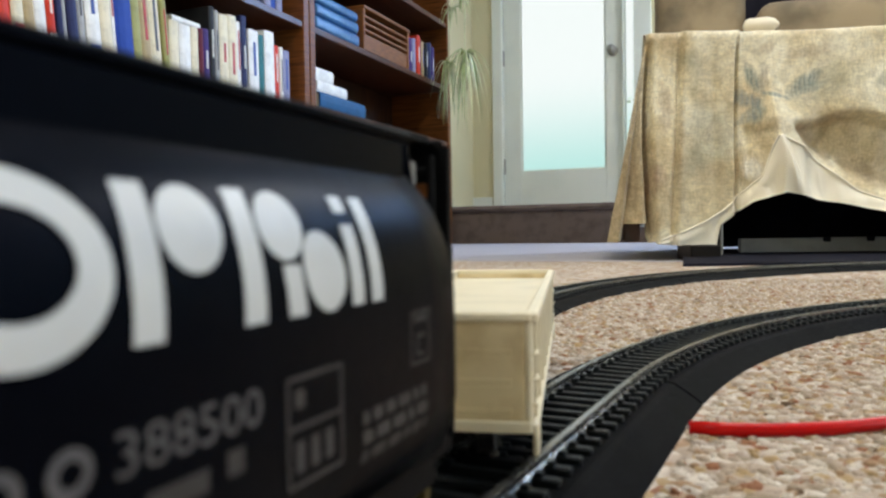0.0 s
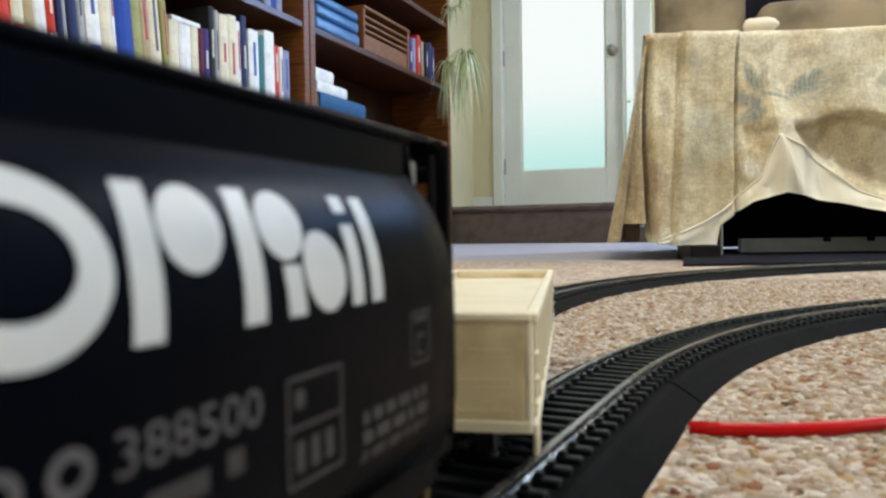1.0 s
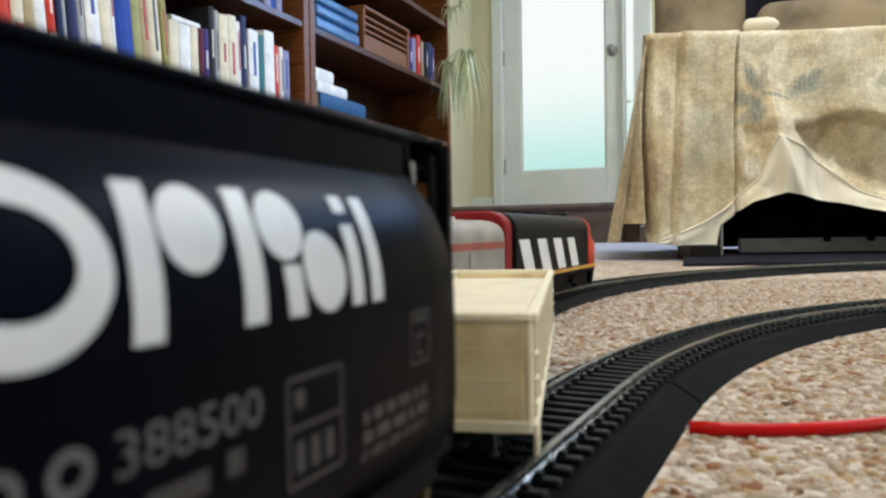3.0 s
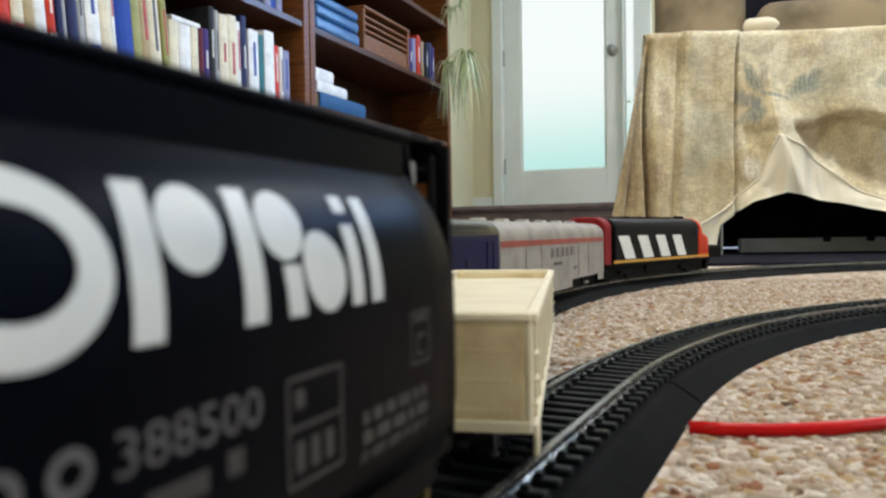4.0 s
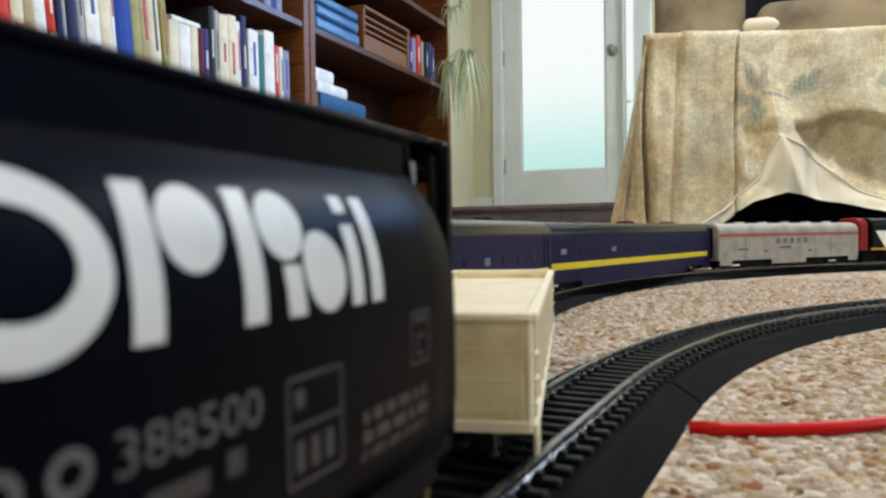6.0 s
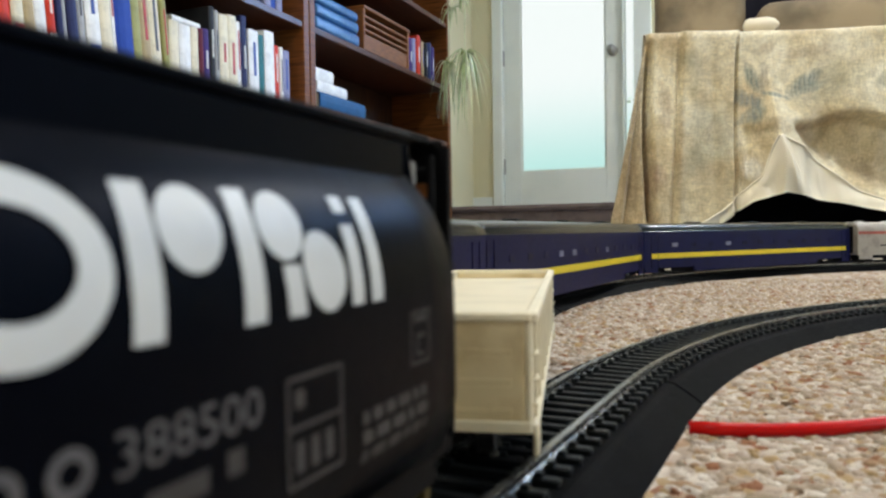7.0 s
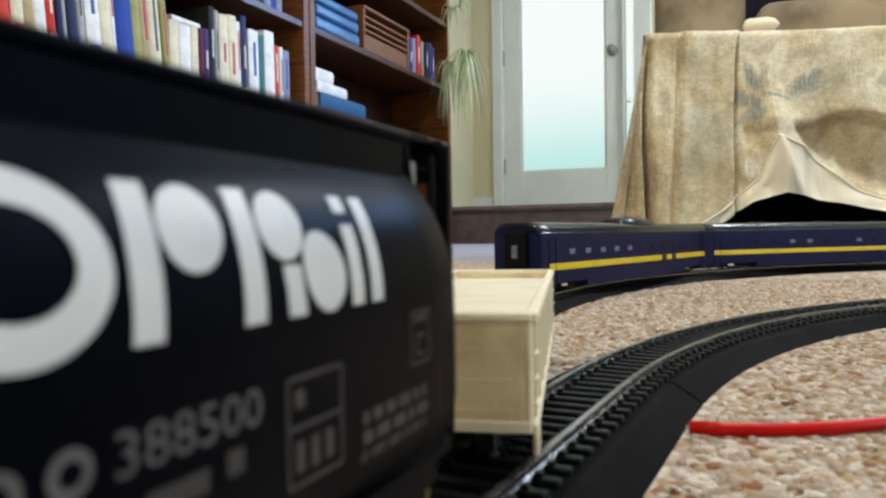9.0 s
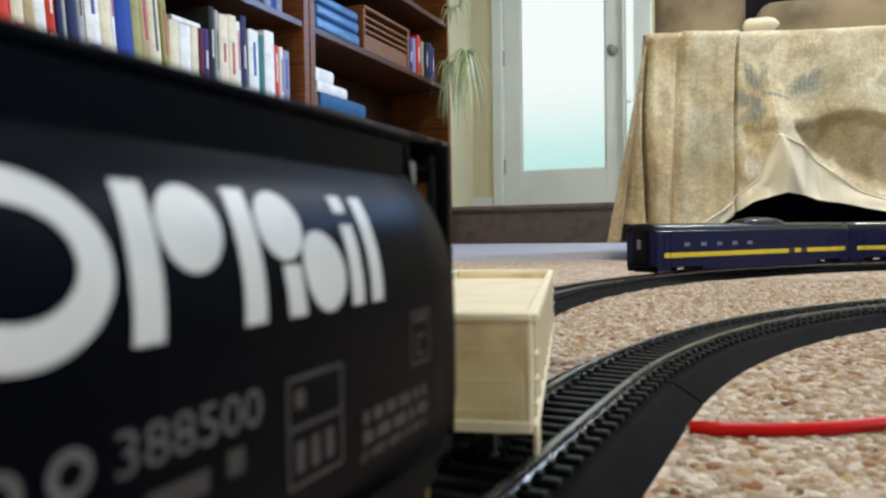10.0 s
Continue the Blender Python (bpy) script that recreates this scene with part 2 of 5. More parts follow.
    for cx, cz, rx, rz, turn, col, k in ((.513, .296, .031, .011, 114, fern, .85), (.5285, .296, .030, .009, 84, (0.33, 0.29, 0.22), .7), (.518, .244, .031, .010, 79, fern, .85), (.503, .262, .027, .014, 150, slate, .7),
                                        (.506, .236, .026, .010, 40, slate, .55), (.592, .285, .041, .014, 37, fern, .85), (.610, .280, .026, .010, 20, (0.30, 0.36, 0.32), .6), (.545, .266, .024, .004, -14, fern, .8),
                                        (.605, .196, .026, .040, 30, rust, .5), (.640, .180, .020, .034, -20, rust, .45), (.700, .142, .022, .030, 10, (0.27, 0.20, 0.12), .6), (.722, .285, .024, .018, 25, (0.30, 0.33, 0.27), .6),
                                        (.503, .150, .024, .034, 0, (0.44, 0.33, 0.19), .6), (.504, .147, .014, .022, 10, (0.93, 0.89, 0.80), .9), (.372, .250, .012, .05, 0, (0.38, 0.27, 0.18), .5), (.350, .130, .014, .03, 0, (0.40, 0.25, 0.17), .6),
                                        (.363, .140, .012, .022, 30, (0.42, 0.27, 0.19), .5), (.425, .240, .016, .03, 0, (0.48, 0.44, 0.33), .5), (.60, .338, .05, .012, 6, (0.44, 0.33, 0.21), .5), (.535, .345, .018, .012, 30, (0.46, 0.36, 0.24), .5),
                                        # here and below: shade of the left strip and under the cushion crease, as
                                        # colour
                                        (.325, .200, .026, .17, 0, (0.36, 0.28, 0.18), .65), (.395, .16, .010, .10, 0, (0.50, 0.40, 0.27), .5), (.44, .31, .03, .03, 0, (0.58, 0.50, 0.35), .5), (.66, .30, .05, .025, 0, (0.62, 0.57, 0.38), .5),
                                        (.66, .190, .07, .03, 0, (0.50, 0.41, 0.25), .6), (.44, .13, .03, .05, 20, (0.66, 0.56, 0.38), .45), (.455, .205, .02, .03, -20, (0.60, 0.53, 0.38), .45), (.54, .215, .035, .016, 0, (0.48, 0.37, 0.22), .5)):
        mp = n.new("ShaderNodeMapping")
        mp.vector_type = "TEXTURE"
        mp.inputs["Location"].default_value = (cx, 0, cz)
        mp.inputs["Rotation"].default_value = (0, -radians(turn), 0)
        mp.inputs["Scale"].default_value = (rx, 1000, rz)
        l.new(tc.outputs["Object"], mp.inputs[0])
        ln = n.new("ShaderNodeVectorMath")
        ln.operation = "LENGTH"
        l.new(mp.outputs[0], ln.inputs[0])
        wob = n.new("ShaderNodeMath")
        wob.operation = "MULTIPLY_ADD"
        wob.inputs[1].default_value = 1.1
        l.new(c.outputs[0], wob.inputs[0]), l.new(ln.outputs["Value"], wob.inputs[2])
        mr = n.new("ShaderNodeMapRange")
        mr.inputs["From Min"].default_value, mr.inputs["From Max"].default_value = 1.05, 1.6
        mr.inputs["To Min"].default_value, mr.inputs["To Max"].default_value = k, 0
        l.new(wob.outputs[0], mr.inputs[0])
        st = n.new("ShaderNodeMath")
        st.operation = "MULTIPLY"
        sr = n.new("ShaderNodeMapRange")
        sr.inputs["To Min"].default_value = 0.62
        l.new(streak.outputs["Fac"], sr.inputs[0])
        l.new(mr.outputs[0], st.inputs[0]), l.new(sr.outputs[0], st.inputs[1])
        m2 = n.new("ShaderNodeMix")
        m2.data_type = "RGBA"
        m2.inputs["B"].default_value = (*col, 1)
        l.new(st.outputs[0], m2.inputs["Factor"]), l.new(cloth, m2.inputs["A"])
        cloth = m2.outputs["Result"]
    for stretch in ((90, 90, 900), (900, 90, 120)):
        thread = n.new("ShaderNodeTexNoise")
        tm = n.new("ShaderNodeMapping")
        tm.inputs["Scale"].default_value = stretch
        thread.inputs["Scale"].default_value, thread.inputs["Detail"].default_value = 1.0, 2
        l.new(tc.outputs["Object"], tm.inputs[0]), l.new(tm.outputs[0], thread.inputs["Vector"])
        tr = n.new("ShaderNodeMapRange")
        tr.inputs["From Min"].default_value, tr.inputs["From Max"].default_value = 0.35, 0.65
        tr.inputs["To Min"].default_value, tr.inputs["To Max"].default_value = 0.80, 1.10
        l.new(thread.outputs[0], tr.inputs[0])
        tx = n.new("ShaderNodeMix")
        tx.data_type, tx.blend_type = "RGBA", "MULTIPLY"
        tx.inputs["Factor"].default_value = 1.0
        l.new(cloth, tx.inputs["A"]), l.new(tr.outputs[0], tx.inputs["B"])
        cloth = tx.outputs["Result"]
    l.new(cloth, b.inputs["Base Color"])
    bp = n.new("ShaderNodeBump")
    bp.inputs["Strength"].default_value, bp.inputs["Distance"].default_value = 0.4, 0.0008
    l.new(g.outputs[0], bp.inputs["Height"]), l.new(bp.outputs[0], b.inputs["Normal"])
    return m


M_BROCADE = brocade("cream_brocade")
M_BACKCLOTH = mat("tan_brocade", (0.33, 0.26, 0.17), 0.85, vary=0.22, scale=10, bump=0.4, fine=700)


def glow(name, top, bottom, z0, z1, strength):
    """The daylight outside, behind the frosted door: paler above, cyan below."""
    m = bpy.data.materials.new(name)
    m.use_nodes = True
    n, l = m.node_tree.nodes, m.node_tree.links
    n.remove(n["Principled BSDF"])
    e = n.new("ShaderNodeEmission")
    tc, sp = n.new("ShaderNodeTexCoord"), n.new("ShaderNodeSeparateXYZ")
    l.new(tc.outputs["Object"], sp.inputs[0])
    mr = n.new("ShaderNodeMapRange")
    mr.inputs["From Min"].default_value, mr.inputs["From Max"].default_value = z0, z1
    mr.interpolation_type = "SMOOTHSTEP"
    l.new(sp.outputs["Z"], mr.inputs[0])
    mx = n.new("ShaderNodeMix")
    mx.data_type = "RGBA"
    mx.inputs["A"].default_value, mx.inputs["B"].default_value = (*bottom, 1), (*top, 1)
    l.new(mr.outputs[0], mx.inputs["Factor"]), l.new(mx.outputs["Result"], e.inputs[0])
    e.inputs[1].default_value = strength
    l.new(e.outputs[0], n["Material Output"].inputs[0])
    return m


def glass(name, rough, tint=(1, 1, 1)):
    m = bpy.data.materials.new(name)
    m.use_nodes = True
    b = m.node_tree.nodes["Principled BSDF"]
    b.inputs["Base Color"].default_value = (*tint, 1)
    b.inputs["Transmission Weight"].default_value = 1
    b.inputs["Roughness"].default_value, b.inputs["IOR"].default_value = rough, 1.1
    return m


M_FROST = glass("frosted_glass", 0.35)
M_CLEAR = glass("clear_glass", 0.02)
M_OUT = glow("outside_daylight", (0.94, 1.0, 0.98), (0.46, 0.82, 0.76), 0.30, 1.25, 1.10)


# ---- mesh helpers ----
def finish(name, bm, material, parent=None, label="", smooth=False):
    me = bpy.data.meshes.new(name)
    bmesh.ops.recalc_face_normals(bm, faces=bm.faces)
    bm.to_mesh(me)
    bm.free()
    me.materials.append(material)
    if smooth:
        me.polygons.foreach_set("use_smooth", [True] * len(me.polygons))
    ob = new(name, me)
    if parent:
        ob.parent = parent
    if label:
        ob["label"] = label
    return ob


def part(name, bm, material, parent, label="", smooth=False):
    return finish(name, bm, material, parent, label, smooth)


def thing(name, m, label, category, group="", kind=""):
    ob = new(name)
    ob.empty_display_size = 0.02
    ob.matrix_world = m
    return tagged(ob, label, category, group, kind)


def box(x0, x1, y0, y1, z0, z1, bevel=0.0, bm=None, m=None, seg=1):
    b2 = bmesh.new()
    bmesh.ops.create_cube(b2, size=1)
    for w in b2.verts:
        w.co = Vector((x0 + (w.co.x + .5) * (x1 - x0), y0 + (w.co.y + .5) * (y1 - y0), z0 + (w.co.z + .5) * (z1 - z0)))
    if bevel:
        bmesh.ops.bevel(b2, geom=b2.edges[:], offset=bevel, segments=seg, affect="EDGES", profile=0.6)
    if m is not None:
        b2.transform(m)
    return join(bm, b2)


def join(bm, b2):
    if bm is None:
        return b2
    me = bpy.data.meshes.new("tmp")
    b2.to_mesh(me)
    b2.free()
    bm.from_mesh(me)
    bpy.data.meshes.remove(me)
    return bm


def tube(p, q, r, bm=None, seg=10, r2=None):
    b2 = bmesh.new()
    p, q = Vector(p), Vector(q)
    d = q - p
    m = Matrix.Translation((p + q) / 2) @ d.to_track_quat("Z", "Y").to_matrix().to_4x4()
    bmesh.ops.create_cone(b2, cap_ends=True, segments=seg, radius1=r, radius2=r if r2 is None else r2, depth=d.length, matrix=m)
    return join(bm, b2)


def loft(rings, closed=True, caps=True, bm=None):
    """A skin over rings of points (all with the same count)."""
    b2 = bmesh.new()
    rows = [[b2.verts.new(p) for p in ring] for ring in rings]
    n = len(rows[0])
    for a, b in zip(rows, rows[1:]):
        for i in range(n if closed else n - 1):
            j = (i + 1) % n
            b2.faces.new((a[i], a[j], b[j], b[i]))
    if caps and closed:
        b2.faces.new(rows[0])
        b2.faces.new(rows[-1][::-1])
    return join(bm, b2)


def cord(points, r, seg=8, bm=None):
    """A round cord through points."""
    pts = [Vector(p) for p in points]
    rings = []
    for i, p in enumerate(pts):
        d = (pts[min(i + 1, len(pts) - 1)] - pts[max(i - 1, 0)]).normalized()
        a = d.cross(Vector((0, 0, 1)))
        a = a.normalized() if a.length > 1e-4 else Vector((1, 0, 0))
        b = a.cross(d)
        rings.append([p + r * (a * math.cos(k * 2 * math.pi / seg) + b * math.sin(k * 2 * math.pi / seg)) for k in range(seg)])
    return loft(rings, bm=bm)


def letters(text, height, bold=0.0):
    """Writing in the built-in font as a flat bmesh, its capitals this high, from x = 0, y = 0."""
    cu = bpy.data.curves.new("writing", "FONT")
    cu.body, cu.size, cu.resolution_u, cu.offset = text, 1.0, 4, bold
    ob = bpy.data.objects.new("writing", cu)
    scene.collection.objects.link(ob)
    me = ob.evaluated_get(bpy.context.evaluated_depsgraph_get()).to_mesh()
    bm = bmesh.new()
    bm.from_mesh(me)
    ob.to_mesh_clear()
    bpy.data.objects.remove(ob)
    xs, ys = [w.co.x for w in bm.verts], [w.co.y for w in bm.verts]
    k = height / (max(ys) - min(ys))
    x0, y0 = min(xs), min(ys)
    for w in bm.verts:
        w.co = Vector(((w.co.x - x0) * k, (w.co.y - y0) * k, 0))
    return bm

# ---- the room ----
STEP_U, STEP_H = 3.22, 0.175
LEFT_V, RIGHT_V, BACK_U, CEIL_Z = -1.68, 2.8, -2.2, 2.5


def block(name, v0, v1, u0, u1, z0, z1, material, label, category, bevel=0.0):
    ob = finish(name, box(v0, v1, u0, u1, z0, z1, bevel), material)
    ob.matrix_world = ROOM
    return tagged(ob, label, category, kind="structure")


block("floor", LEFT_V - .2, RIGHT_V + .2, BACK_U - .2, DOOR_U + 0.2, -0.12, -0.002, M_FLOOR, "pale lavender-grey carpet floor", "floor")
block("wall_west", LEFT_V - .15, LEFT_V, BACK_U, DOOR_U, -0.05, CEIL_Z, M_WALL, "cream painted wall behind the bookcases", "wall")
block("wall_east_low", RIGHT_V, RIGHT_V + .15, BACK_U, DOOR_U, -0.05, 0.5, M_WALL, "cream painted wall below the window", "wall")
block("wall_east_high", RIGHT_V, RIGHT_V + .15, BACK_U, DOOR_U, 1.85, CEIL_Z, M_WALL, "cream painted wall above the window", "wall")
block("wall_east_south", RIGHT_V, RIGHT_V + .15, BACK_U, -0.15, 0.5, 1.85, M_WALL, "cream painted wall beside the window", "wall")
block("wall_east_north", RIGHT_V, RIGHT_V + .15, 1.25, DOOR_U, 0.5, 1.85, M_WALL, "cream painted wall beside the window", "wall")
block("wall_south", LEFT_V, RIGHT_V, BACK_U - .15, BACK_U, -0.05, CEIL_Z, M_WALL, "cream painted back wall", "wall")
block("ceiling", LEFT_V - .2, RIGHT_V + .2, BACK_U - .2, DOOR_U + .2, CEIL_Z, CEIL_Z + .1, M_CEIL, "white painted ceiling", "ceiling")
# the far wall, with the opening of the door and the strip of glass beside it
OPEN_L, OPEN_R = -1.475, -0.665
block("wall_north_west", LEFT_V - .15, OPEN_L - .065, DOOR_U, DOOR_U + .14, STEP_H, CEIL_Z, M_WALL, "cream painted wall beside the glazed door", "wall")
for nm, a, c, z0, z1 in (("wall_north_door", OPEN_R + .10, .45, -0.05, CEIL_Z), ("wall_north_corner", 1.65, RIGHT_V + .15, -0.05, CEIL_Z), ("wall_north_low", .45, 1.65, -0.05, 1.38), ("wall_north_high", .45, 1.65, 2.18, CEIL_Z)):
    block(nm, a, c, DOOR_U, DOOR_U + .14, z0, z1, M_WALL, "cream painted wall beyond the door", "wall")
block("window_3", .45, 1.65, DOOR_U + .10, DOOR_U + .106, 1.38, 2.18, M_CLEAR, "clear window pane high in the far wall", "window").visible_shadow = False
block("wall_north_lintel", OPEN_L - .065, OPEN_R + .10, DOOR_U, DOOR_U + .14, 2.26, CEIL_Z, M_WALL, "cream painted wall over the door", "wall")
# step up to the landing: carpeted riser with a rounded nosing
block("riser", LEFT_V, 1.6, STEP_U, DOOR_U, -0.05, STEP_H - 0.028, M_RISER, "brown carpeted step riser below the landing", "step")
nose = [(STEP_U + 0.0, STEP_H - 0.028), (STEP_U - 0.016, STEP_H - 0.026), (STEP_U - 0.022, STEP_H - 0.014), (STEP_U - 0.016, STEP_H - 0.003), (STEP_U, STEP_H), (DOOR_U, STEP_H), (DOOR_U, STEP_H - 0.028)]
ob = finish("landing", loft([[(v, a, b) for a, b in nose] for v in (LEFT_V, 1.6)]), M_RISER)
ob.matrix_world = ROOM
tagged(ob, "brown carpeted landing with a rounded nosing", "landing", kind="structure")
block("baseboard_1", LEFT_V, OPEN_L - .07, DOOR_U - .014, DOOR_U - .001, STEP_H + .001, STEP_H + .10, M_TRIM, "white painted baseboard on the landing", "baseboard", 0.003)
block("trim_jamb_west", OPEN_L - .065, OPEN_L, DOOR_U - .018, DOOR_U + .14, STEP_H + .001, 2.26, M_TRIM, "white painted door jamb", "trim", 0.004)
block("trim_mullion", OPEN_R - .068, OPEN_R - .062, DOOR_U - .01, DOOR_U + .1, STEP_H + .001, 2.26, M_TRIM, "thin white door stop", "trim")
block("trim_jamb_east", OPEN_R, OPEN_R + .10, DOOR_U - .018, DOOR_U + .14, STEP_H + .001, 2.26, M_TRIM, "white painted door jamb", "trim", 0.004)

# the outside, seen through the glass
ob = finish("backdrop", box(-2.6, 0.5, DOOR_U + .9, DOOR_U + .92, -0.2, 3.0), M_OUT)
ob.matrix_world = ROOM
tagged(ob, "bright daylight outside the door", "daylight", kind="structure")
pane = block("window_1", OPEN_R - .060, OPEN_R - .002, DOOR_U + .05, DOOR_U + .056, STEP_H + .002, 2.25, M_CLEAR, "narrow clear sidelight beside the door", "window")
pane.visible_shadow = False
wpane = block("window_2", RIGHT_V + .06, RIGHT_V + .066, -0.15, 1.25, 0.5, 1.85, M_CLEAR, "clear window pane in the side wall", "window")
wpane.visible_shadow = False


def door():
    w, hgt, z0 = 0.735, 2.03, STEP_H + .008
    gx0, gx1, gz0, gz1 = 0.108, 0.637, 0.425 - z0, 1.86
    d = thing("door_1", ROOM @ pose(OPEN_L + .002, DOOR_U + .02, z0), "closed white door with one tall frosted glass pane", "door", kind="structure")
    t = 0.04
    part("stile", box(0, gx0, 0, t, 0, hgt, 0.003), M_TRIM, d)
    part("stile", box(gx1, w, 0, t, 0, hgt, 0.003), M_TRIM, d)
    part("bottom_rail", box(gx0, gx1, 0.001, t, 0, gz0, 0.002), M_TRIM, d)
    part("top_rail", box(gx0, gx1, 0.001, t, gz1, hgt, 0.002), M_TRIM, d)
    bead = bmesh.new()
    for a in ((gx0, gx0 + .010, gz0, gz1), (gx1 - .010, gx1, gz0, gz1), (gx0, gx1, gz0, gz0 + .010), (gx0, gx1, gz1 - .01, gz1)):
        box(a[0], a[1], 0.006, 0.016, a[2], a[3], 0.002, bead)
    part("glazing_bead", bead, M_TRIM, d)
    g = part("pane", box(gx0 + .002, gx1 - .002, 0.018, 0.023, gz0 + .002, gz1 - .002), M_FROST, d, "frosted glass pane")
    g.visible_shadow = False
    for z in (0.28, 0.96, 1.75):
        hb = box(-0.012, 0.006, -0.006, 0.002, z - .045, z + .045, 0.001)
        tube((-0.004, -0.010, z - .05), (-0.004, -0.010, z + .05), 0.006, hb)
        part("hinge", hb, M_STEEL, d, "brushed steel hinge")
    k = tube((w - .055, 0.004, 0.935), (w - .055, -0.006, 0.935), 0.031, seg=24)
    tube((w - .055, -0.004, 0.935), (w - .055, -0.03, 0.935), 0.011, k, 16)
    b2 = bmesh.new()
    bmesh.ops.create_uvsphere(b2, u_segments=20, v_segments=12, radius=0.028)
    b2.transform(Matrix.Translation((w - .055, -0.048, 0.935)) @ Matrix.Diagonal((1, .75, 1, 1)))
    join(k, b2)
    part("door_knob", k, M_STEEL, d, "brushed metal door knob", True)
    return d


door()

# ---- the rug: flecked loop pile ----
RUG_U = 1.125
rug = finish("rug", box(-1.30, 1.75, -0.9, RUG_U, -0.001, 0.0015, 0.001), M_RUG)
rug.matrix_world = ROOM
tagged(rug, "cream loop-pile rug with brown, rust and grey flecks", "rug", kind="structure")


def tufts():
    """The pile near the eye, loop by loop."""
    rng = np.random.default_rng(4)
    step = 0.0021
    base = np.array([(math.cos(a), math.sin(a)) for a in np.arange(6) * math.pi / 3])
    xs, ys = np.meshgrid(np.arange(-0.02, 1.05, step), np.arange(0.11, 0.66, step))
    p = np.stack([xs.ravel(), ys.ravel()], 1) + rng.uniform(-.0013, .0013, (xs.size, 2))
    p = p[(p[:, 0] / p[:, 1] < 0.66) & (p[:, 0] / p[:, 1] > 0.08)]
    start, head, radius = np.array([0.0375, 0.1848]), radians(26.9), 0.4347  # none on the inner roadbed
    ahead, aside = (p - start) @ np.array([math.sin(head), math.cos(head)]), (p - start) @ np.array([math.cos(head), -math.sin(head)])
    off = np.where(ahead > 0, np.hypot(ahead, aside - radius) - radius, aside)
    p = p[np.abs(off) > 0.0264]
    n = len(p)
    r = rng.uniform(.0011, .0023, (n, 1, 1)) * np.stack([rng.uniform(.9, 1.5, n), rng.uniform(.7, 1.0, n)], 1)[:, None, :]
    hgt = rng.uniform(.0003, .0014, n)
    ang = rng.uniform(0, 6.28, n)
    c, s = np.cos(ang), np.sin(ang)
    rot = np.stack([np.stack([c, -s], 1), np.stack([s, c], 1)], 1)
    v = np.zeros((n, 13, 3))
    for k, (rad, z) in enumerate(((1.0, -0.1), (0.78, 0.7))):
        ring = np.einsum("nij,nkj->nki", rot, base[None] * r * rad) * rng.uniform(.62, 1.22, (n, 6, 1))
        v[:, k * 6:k * 6 + 6, :2] = p[:, None, :] + ring
        v[:, k * 6:k * 6 + 6, 2] = .0012 + hgt[:, None] * (z + rng.uniform(-.22, .22, (n, 6)) * k)
    v[:, 12, :2] = p + rng.uniform(-.0004, .0004, (n, 2))
    v[:, 12, 2] = .0012 + hgt
    quads = np.array([(i, (i + 1) % 6, 6 + (i + 1) % 6, 6 + i) for i in range(6)])
    tris = np.array([(6 + i, 6 + (i + 1) % 6, 12) for i in range(6)])
    off = (np.arange(n) * 13)[:, None, None]
    me = bpy.data.meshes.new("rug_pile")
    faces = [tuple(f) for f in (quads[None] + off).reshape(-1, 4).tolist()] + [tuple(f) for f in (tris[None] + off).reshape(-1, 3).tolist()]
    me.from_pydata(v.reshape(-1, 3).tolist(), [], faces)
    me.materials.append(M_TUFT)
    me.polygons.foreach_set("use_smooth", [True] * len(me.polygons))
    tagged(new("rug_pile", me), "flecked loops of the rug's pile", "rug pile", kind="stuff")


tufts()

# ---- the tracks ----
GAUGE, RAIL_Z = 0.0165, 0.0099
HEAD = radians(22.6)


def oval(cx, cy, r, s0):
    """A path: a straight that runs into a curve to the right at s0. Gives point and heading at s."""
    def at(s):
        if s < s0:
            a = math.pi - HEAD
            p = Vector((cx + r * math.cos(a), cy + r * math.sin(a), 0)) + Vector((math.sin(HEAD), math.cos(HEAD), 0)) * (s - s0)
            return p, HEAD
        a = math.pi - HEAD - (s - s0) / r
        return Vector((cx + r * math.cos(a), cy + r * math.sin(a), 0)), HEAD + (s - s0) / r
    return at


IN_R, IN_HEAD = 0.4347, radians(26.9)
IN_START = Vector((0.0375, 0.1848, 0))
IN_CENTRE = IN_START + Vector((math.cos(IN_HEAD), -math.sin(IN_HEAD), 0)) * IN_R


def inner_path(s):
    """The inner track: a short straight that swings gently, then the curve to the right from s = 0."""
    if s >= 0:
        a = math.pi - IN_HEAD - s / IN_R
        return IN_CENTRE + Vector((math.cos(a), math.sin(a), 0)) * IN_R, IN_HEAD + s / IN_R
    p = IN_START.copy()
    done = 0.0
    h = IN_HEAD
    while done > s:
        step = min(0.004, done - s)
        h = IN_HEAD - (IN_HEAD - HEAD) * max(0.0, min(1.0, (-done - 0.075) / 0.06))
        p -= Vector((math.sin(h), math.cos(h), 0)) * step
        done -= step
    return p, h


INNER = inner_path
OUTER = oval(0.6571, 0.1681, 0.6619, 0.2611)


def spur(s):
    a = radians(10.1)
    return Vector((-0.0022, 0.118, 0)) + Vector((math.sin(a), math.cos(a), 0)) * s, a


BED = [(-0.0252, 0.0006), (-0.0168, 0.0061), (-0.0152, 0.0066), (0.0152, 0.0066), (0.0168, 0.0061), (0.0252, 0.0006)]
RAILP = [(-0.0011, 0.0079), (-0.0004, 0.0083), (-0.0004, 0.0091), (-0.0008, 0.0093), (-0.0008, RAIL_Z - .0001), (-0.0005, RAIL_Z), (0.0005, RAIL_Z), (0.0008, RAIL_Z - .0001),
         (0.0008, 0.0093), (0.0004, 0.0091), (0.0004, 0.0083), (0.0011, 0.0079)]


